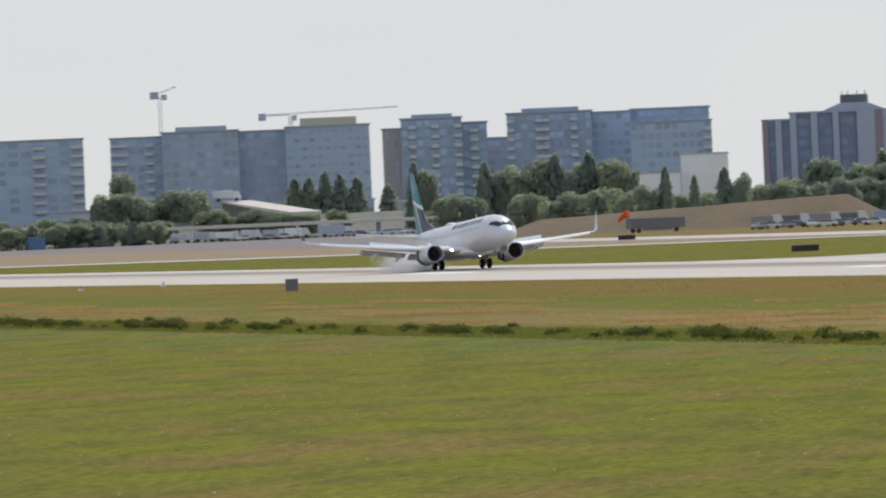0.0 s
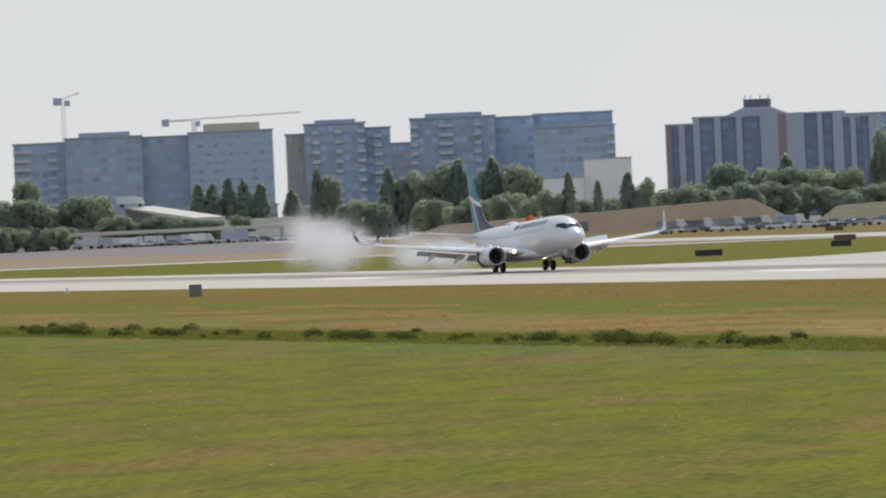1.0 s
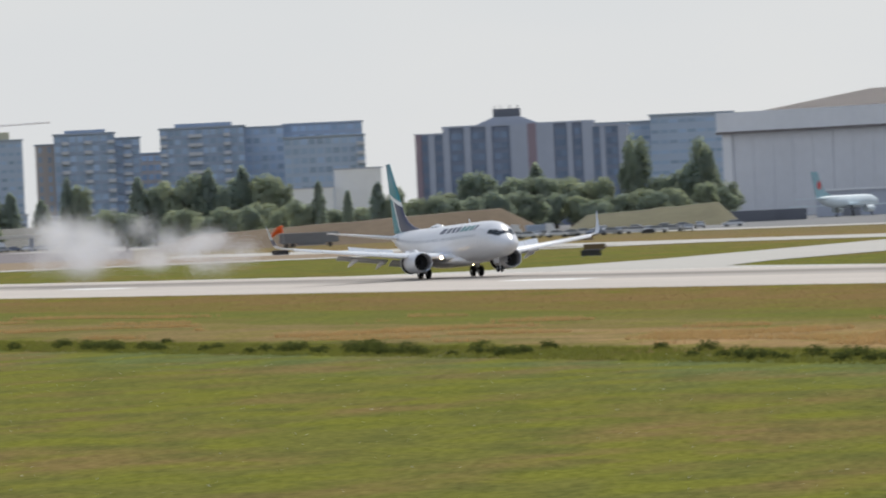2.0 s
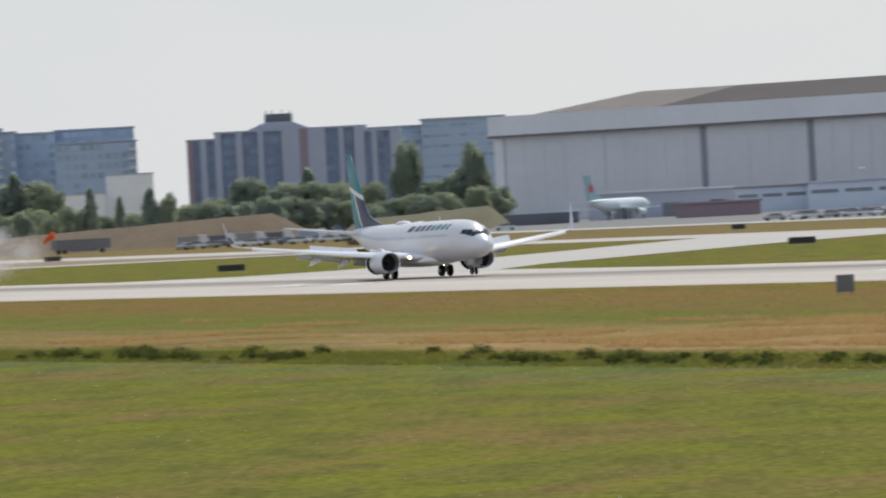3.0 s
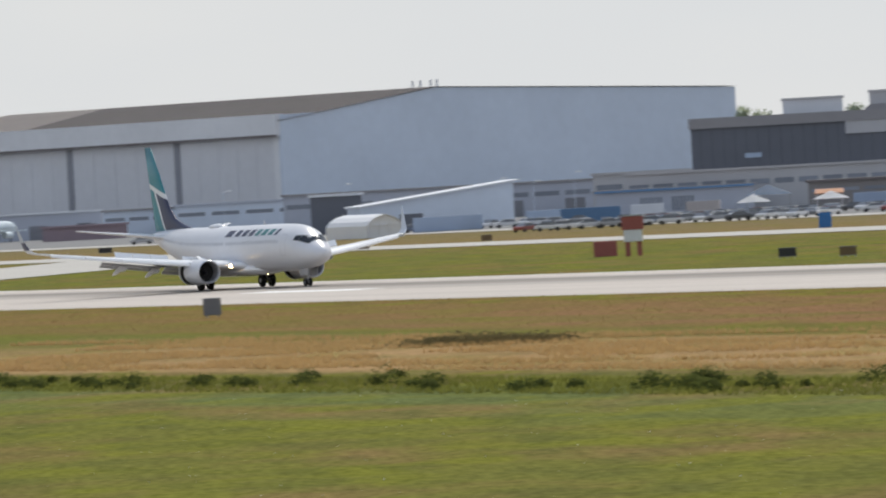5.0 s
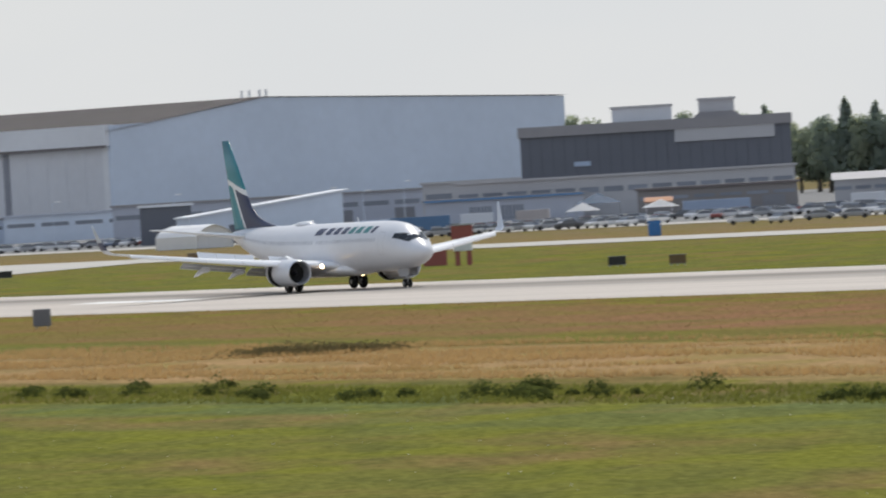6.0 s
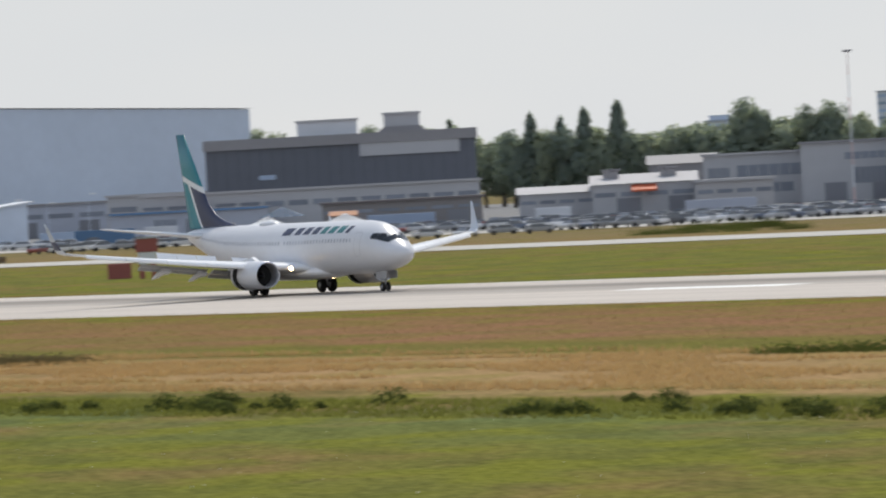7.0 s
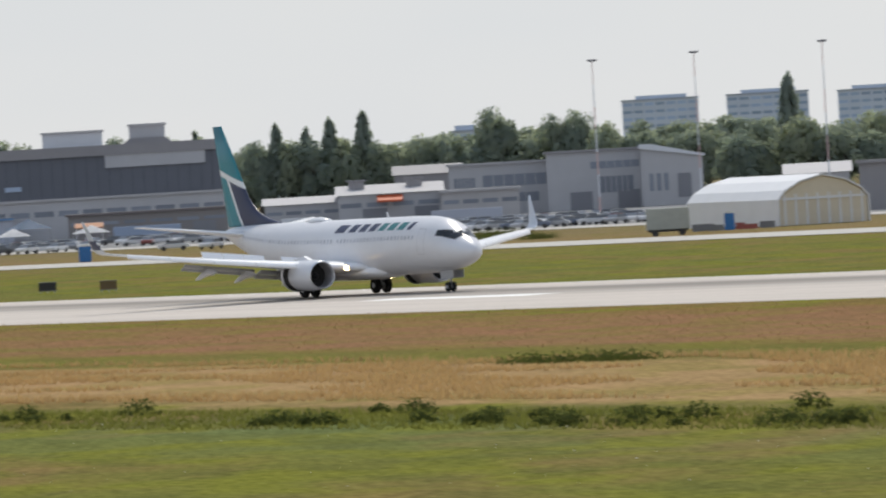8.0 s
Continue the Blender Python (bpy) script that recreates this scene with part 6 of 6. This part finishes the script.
def airliner():
    plane = thing("airliner", pose(0, 0, 0), "white twin-engine airliner with teal and navy tail rolling on the runway", "airplane")
    rings = [[tuple(hull_point(NOSE - s * SQUEEZE, i * 360 / 36)) for i in range(36)] for s, *_ in HULL]
    hull = part("fuselage", loft(rings), SKIN, plane, "glossy white fuselage", smooth=True)
    # wing-body fairing
    ring = []
    for x, w, z0, z1 in ((8.2, 0.3, 1.30, 1.75), (6.8, 1.75, 1.10, 2.1), (3.0, 2.12, 1.00, 2.3), (-1.5, 2.12, 1.02, 2.3), (-4.0, 1.7, 1.2, 2.2), (-6.0, 0.3, 1.45, 1.8)):
        ring.append([(x, w * math.cos(a), (z0 + z1) / 2 + (z1 - z0) / 2 * math.sin(a)) for a in [i * math.tau / 20 for i in range(20)]])
    part("belly_fairing", loft(ring), WING_SKIN, plane, "grey wing-root fairing", smooth=True)
    # cockpit panes
    for side in (1, -1):
        for x0, x1, z0, z1, z2, z3 in ((15.95, 16.53, 3.92, 4.30, 3.86, 4.30), (16.55, 17.13, 3.86, 4.30, 3.72, 4.16), (17.14, 17.66, 3.71, 4.15, 3.60, 3.93)):
            bm = bmesh.new()
            grid = []
            for i in range(5):
                u = i / 4
                x, lo, hi = x0 + (x1 - x0) * u, z0 + (z2 - z0) * u, z1 + (z3 - z1) * u
                w, mid, half = hull_at(x)
                row = []
                for j in range(5):
                    z = lo + (hi - lo) * j / 4
                    a = math.degrees(math.acos(max(-1, min(1, (mid - z) / half))))
                    p = hull_point(x, a, 0.02)
                    row.append(bm.verts.new((p.x, p.y * side, p.z)))
                grid.append(row)
            for i in range(4):
                for j in range(4):
                    bm.faces.new((grid[i][j], grid[i + 1][j], grid[i + 1][j + 1], grid[i][j + 1]))
            bmesh.ops.recalc_face_normals(bm, faces=bm.faces)
            part("cockpit_pane", bm, DARK_GLASS, hull, "dark cockpit pane", smooth=True)
        # cabin windows
        for i in range(54):
            x = 13.3 - 0.49 * i
            if i in (23,):
                continue
            skin_patch("cabin_window", x - 0.11, x + 0.11, 102.5, 110.5, HAZED_PANE, hull, "", side, steps=1)
        # doors: thin seams round each
        for x0, w in ((13.95, 0.86), (-13.7, 0.76)):
            for a, b, c, d in ((x0, x0 + 0.05, 72, 126), (x0 + w, x0 + w + 0.05, 72, 126), (x0, x0 + w + 0.05, 126, 128), (x0, x0 + w + 0.05, 71, 73)):
                skin_patch("door_seam", a, b, c, d, SEAM, hull, "thin grey door outline", side, steps=4)
        # slanted strokes in place of the name on the side
        x = 1.6
        for w, mat in ((1.95, NAVY), (1.35, NAVY), (1.35, NAVY), (1.3, NAVY), (1.2, TEAL), (1.35, TEAL), (1.3, TEAL), (0.8, NAVY)):
            skin_patch("name_bar", x, x + w * 0.74, 124, 144, mat, hull, "plain slanted bar", side, slant=0.36)
            x += w + 0.1
    # dome and blade aerials
    ring = [[(-3.4 + dx, w * math.cos(a), 5.28 + h * max(math.sin(a), -0.2)) for a in [i * math.tau / 14 for i in range(14)]] for dx, w, h in ((1.5, 0.05, 0.02), (1.1, 0.5, 0.22), (0.2, 0.62, 0.33), (-0.8, 0.5, 0.26), (-1.6, 0.05, 0.03))]
    part("antenna_dome", loft(ring), SKIN, plane, "white antenna dome", smooth=True)
    part("blade_antenna", prism(bmesh.new(), [(7.0, 5.3), (6.7, 5.3), (6.55, 5.72), (6.75, 5.72)], -0.02, 0.02), SKIN, plane)
    # fin
    lead = [(5.2, -8.0), (5.42, -9.3), (5.7, -10.8), (6.2, -12.4), (7.2, -13.75), (9.8, -15.5), (12.5, -17.35)]
    rings = []
    for z, x in lead:
        t = -17.1 - (z - 5.2) * 0.225
        chord = x - t
        rings.append([(x - u * chord, v * min(chord, 5.5) * 0.9, z) for u, v in AIRFOIL])
    top = rings[-1]
    rings.append([(x * 0.999 - 0.05, y * 0.3, 12.48) for x, y, z in top])
    part("fin", loft(rings), FIN_PAINT, plane, "teal fin with a white band and navy field", smooth=True)
    for s in (1, -1):
        tail = [section(a, b, y * s, z, 0.9 if y < 5 else 0.55) for a, b, y, z in ((-12.3, -16.6, 0.3, 4.55), (-13.0, -16.7, 1.2, 4.66), (-16.7, -18.3, 7.0, 5.52), (-17.3, -18.25, 7.2, 5.55))]
        part("tailplane", loft(tail), WING_SKIN, plane, "grey tailplane", smooth=True)
        wing(plane, s)
        engine(plane, s)
        # main gear
        gear = part("main_gear", tube(tube(bmesh.new(), (0, 2.86 * s, 0.56), (0.05, 2.6 * s, 2.1), 0.13), (0, 2.35 * s, 0.57), (0, 3.37 * s, 0.57), 0.09), STEEL, plane, "grey main gear leg")
        wheel("wheel", 0, 2.43 * s, 0.565, 0.565, 0.40, gear)
        wheel("wheel", 0, 3.29 * s, 0.565, 0.565, 0.40, gear)
        part("gear_door", prism(bmesh.new(), [(-0.45, 0.95), (0.45, 0.95), (0.5, 2.0), (-0.5, 2.0)], 3.02 * s - 0.02, 3.02 * s + 0.02), SKIN, gear, "white leg door")
    leg = part("nose_gear", tube(tube(tube(bmesh.new(), (15.2, 0, 0.36), (15.35, 0, 1.6), 0.085), (15.2, -0.32, 0.345), (15.2, 0.32, 0.345), 0.06), (15.3, 0, 0.9), (16.0, 0, 1.55), 0.05), STEEL, plane, "grey nose gear leg")
    for y in (-0.21, 0.21):
        wheel("wheel", 15.2, y, 0.345, 0.345, 0.2, leg)
    for y in (-0.42, 0.42):
        part("gear_door", prism(bmesh.new(), [(14.5, 1.45), (16.4, 1.52), (16.35, 0.95), (14.7, 0.9)], y - 0.02, y + 0.02), STEEL, leg, "white nose gear door")
    lamp = bmesh.new()
    bmesh.ops.create_uvsphere(lamp, u_segments=10, v_segments=6, radius=0.09, matrix=pose(6.3, 0.3, 1.14))
    part("landing_light", lamp, LAMP, plane, "glowing belly light")
    return plane


plane = airliner()


# ---- tyre smoke ----
def smoke_mat():
    m = bpy.data.materials.new("tyre_smoke")
    m.use_nodes = True
    n, l = m.node_tree.nodes, m.node_tree.links
    out = n["Material Output"]
    n.remove(n["Principled BSDF"])
    white, clear, mix, thin = n.new("ShaderNodeBsdfDiffuse"), n.new("ShaderNodeBsdfTransparent"), n.new("ShaderNodeMixShader"), n.new("ShaderNodeBsdfTranslucent")
    both, geo = n.new("ShaderNodeMixShader"), n.new("ShaderNodeNewGeometry")
    both.inputs[0].default_value = 0.5
    white.inputs[0].default_value = thin.inputs[0].default_value = (0.92, 0.92, 0.94, 1)
    l.new(white.outputs[0], both.inputs[1]), l.new(thin.outputs[0], both.inputs[2])
    l.new(sums(n, l, "MULTIPLY_ADD", geo.outputs["Random Per Island"], 0.2, 0.36), mix.inputs[0])
    l.new(clear.outputs[0], mix.inputs[1]), l.new(both.outputs[0], mix.inputs[2]), l.new(mix.outputs[0], out.inputs[0])
    return m


SMOKE = smoke_mat()


def puff(size, count):
    """A soft ball of droplets: small flakes, thick in the middle and thin outside."""
    q = rng.normal(size=(count, 3)) * 0.55
    return quads_mesh("puff", q * np.array(size), 0.034, SMOKE)


def cloud(name, label, rows):
    """A drifting cloud: puffs that rise and spread apart; rows give size, and the start and end beside the cloud's foot."""
    foot = thing(name, pose(0, 0, 0), label, "smoke")
    made = []
    for size, a, b in rows:
        ob = new("puff", puff(size, int(2200 * size[0] * size[1])))
        ob.parent = foot
        made.append((ob, a, b))
    return foot, made


def cloud_rows(n, reach, high, lift, size, seed):
    r = random.Random(seed)
    rows = []
    for i in range(n):
        u = (i + 0.5) / n
        s = size * r.uniform(0.7, 1.2)
        a = ((u - 0.5) * reach[0], r.uniform(-0.6, 0.6), r.uniform(0.1, 0.4) * s)
        b = ((u - 0.5) * reach[1] + r.uniform(-0.6, 0.6), r.uniform(-1.2, 1.2), r.uniform(0.25, 1.0) * high * (1 - 0.35 * u) + 0.4)
        rows.append(((s * 1.35, s, s * lift), a, b))
    return rows


cloud_near = cloud("tyre_smoke", "white tyre smoke hanging over the runway", cloud_rows(18, (10, 26), 5.6, 0.8, 2.1, 3))
cloud_far = cloud("tyre_smoke", "thin white tyre smoke trailing behind the wheels", cloud_rows(17, (10, 38), 6.0, 0.8, 1.8, 5))
cloud_late = cloud("tyre_smoke", "faint haze of smoke behind the engine", cloud_rows(9, (5, 13), 2.0, 0.8, 1.1, 9))


def motions():
    """The landing roll: nose still up at first, then the nose wheel settles."""
    roll = [(0.0, -1005.2, 3.7), (0.5, -976.0, 3.2), (1.0, -946.6, 2.8), (1.5, -917.4, 2.2), (2.0, -888.3, 1.7), (2.5, -859.5, 1.1), (3.0, -830.9, 0.6), (3.5, -802.3, 0.25), (4.0, -774.6, 0.05),
            (4.5, -747.6, 0), (5.0, -720.3, 0), (5.5, -693.5, 0), (6.0, -667.4, 0), (6.5, -641.8, 0), (7.0, -616.8, 0), (7.5, -592.3, 0), (8.0, -568.5, 0)]
    walk(plane, [(t, pose(x, CENTRELINE, 0, 0, -up, 0)) for t, x, up in roll])

    # clouds of tyre smoke: they leave the wheels, then stand and spread
    for (foot, puffs), path, grow in ((cloud_near, ((0.0, -1016.0, 306.0, 0.0), (0.5, -1012.0, 306.0, 0.0), (1.0, -1011.0, 305.8, 0.2), (2.0, -1010.0, 305.5, 0.6), (8.0, -1006.0, 304.0, 2.5)), (0.0, 1.1)),
                                      (cloud_far, ((0.0, -1003.0, 311.0, -3.6), (0.3, -996.0, 311.0, -1.6), (0.6, -988.0, 311.0, -0.4), (1.0, -985.0, 310.8, 0.0), (2.0, -983.5, 310.5, 0.2), (8.0, -980.0, 309.0, 1.2)), (0.3, 1.8)),
                                      (cloud_late, ((0.0, -800.0, 305.5, -3.2), (3.6, -800.0, 305.5, -2.6), (4.0, -794.0, 305.5, 0.0), (5.0, -792.0, 305.2, 0.2), (8.0, -788.0, 304.0, 0.8)), (3.7, 4.8))):
        walk(foot, [(t, pose(x, y, z)) for t, x, y, z in path])
        for ob, a, b in puffs:
            a, b = Vector(a), Vector(b)
            far = b + (b - a) * 0.5
            mid = (grow[0] + grow[1]) / 2
            keys = [(grow[0], a), (mid, a.lerp(b, 0.65)), (grow[1], b), (8.0, far)]
            if grow[0] > 0:
                keys.insert(0, (0.0, a))
            walk(ob, [(t, pose(*p)) for t, p in keys])


motions()
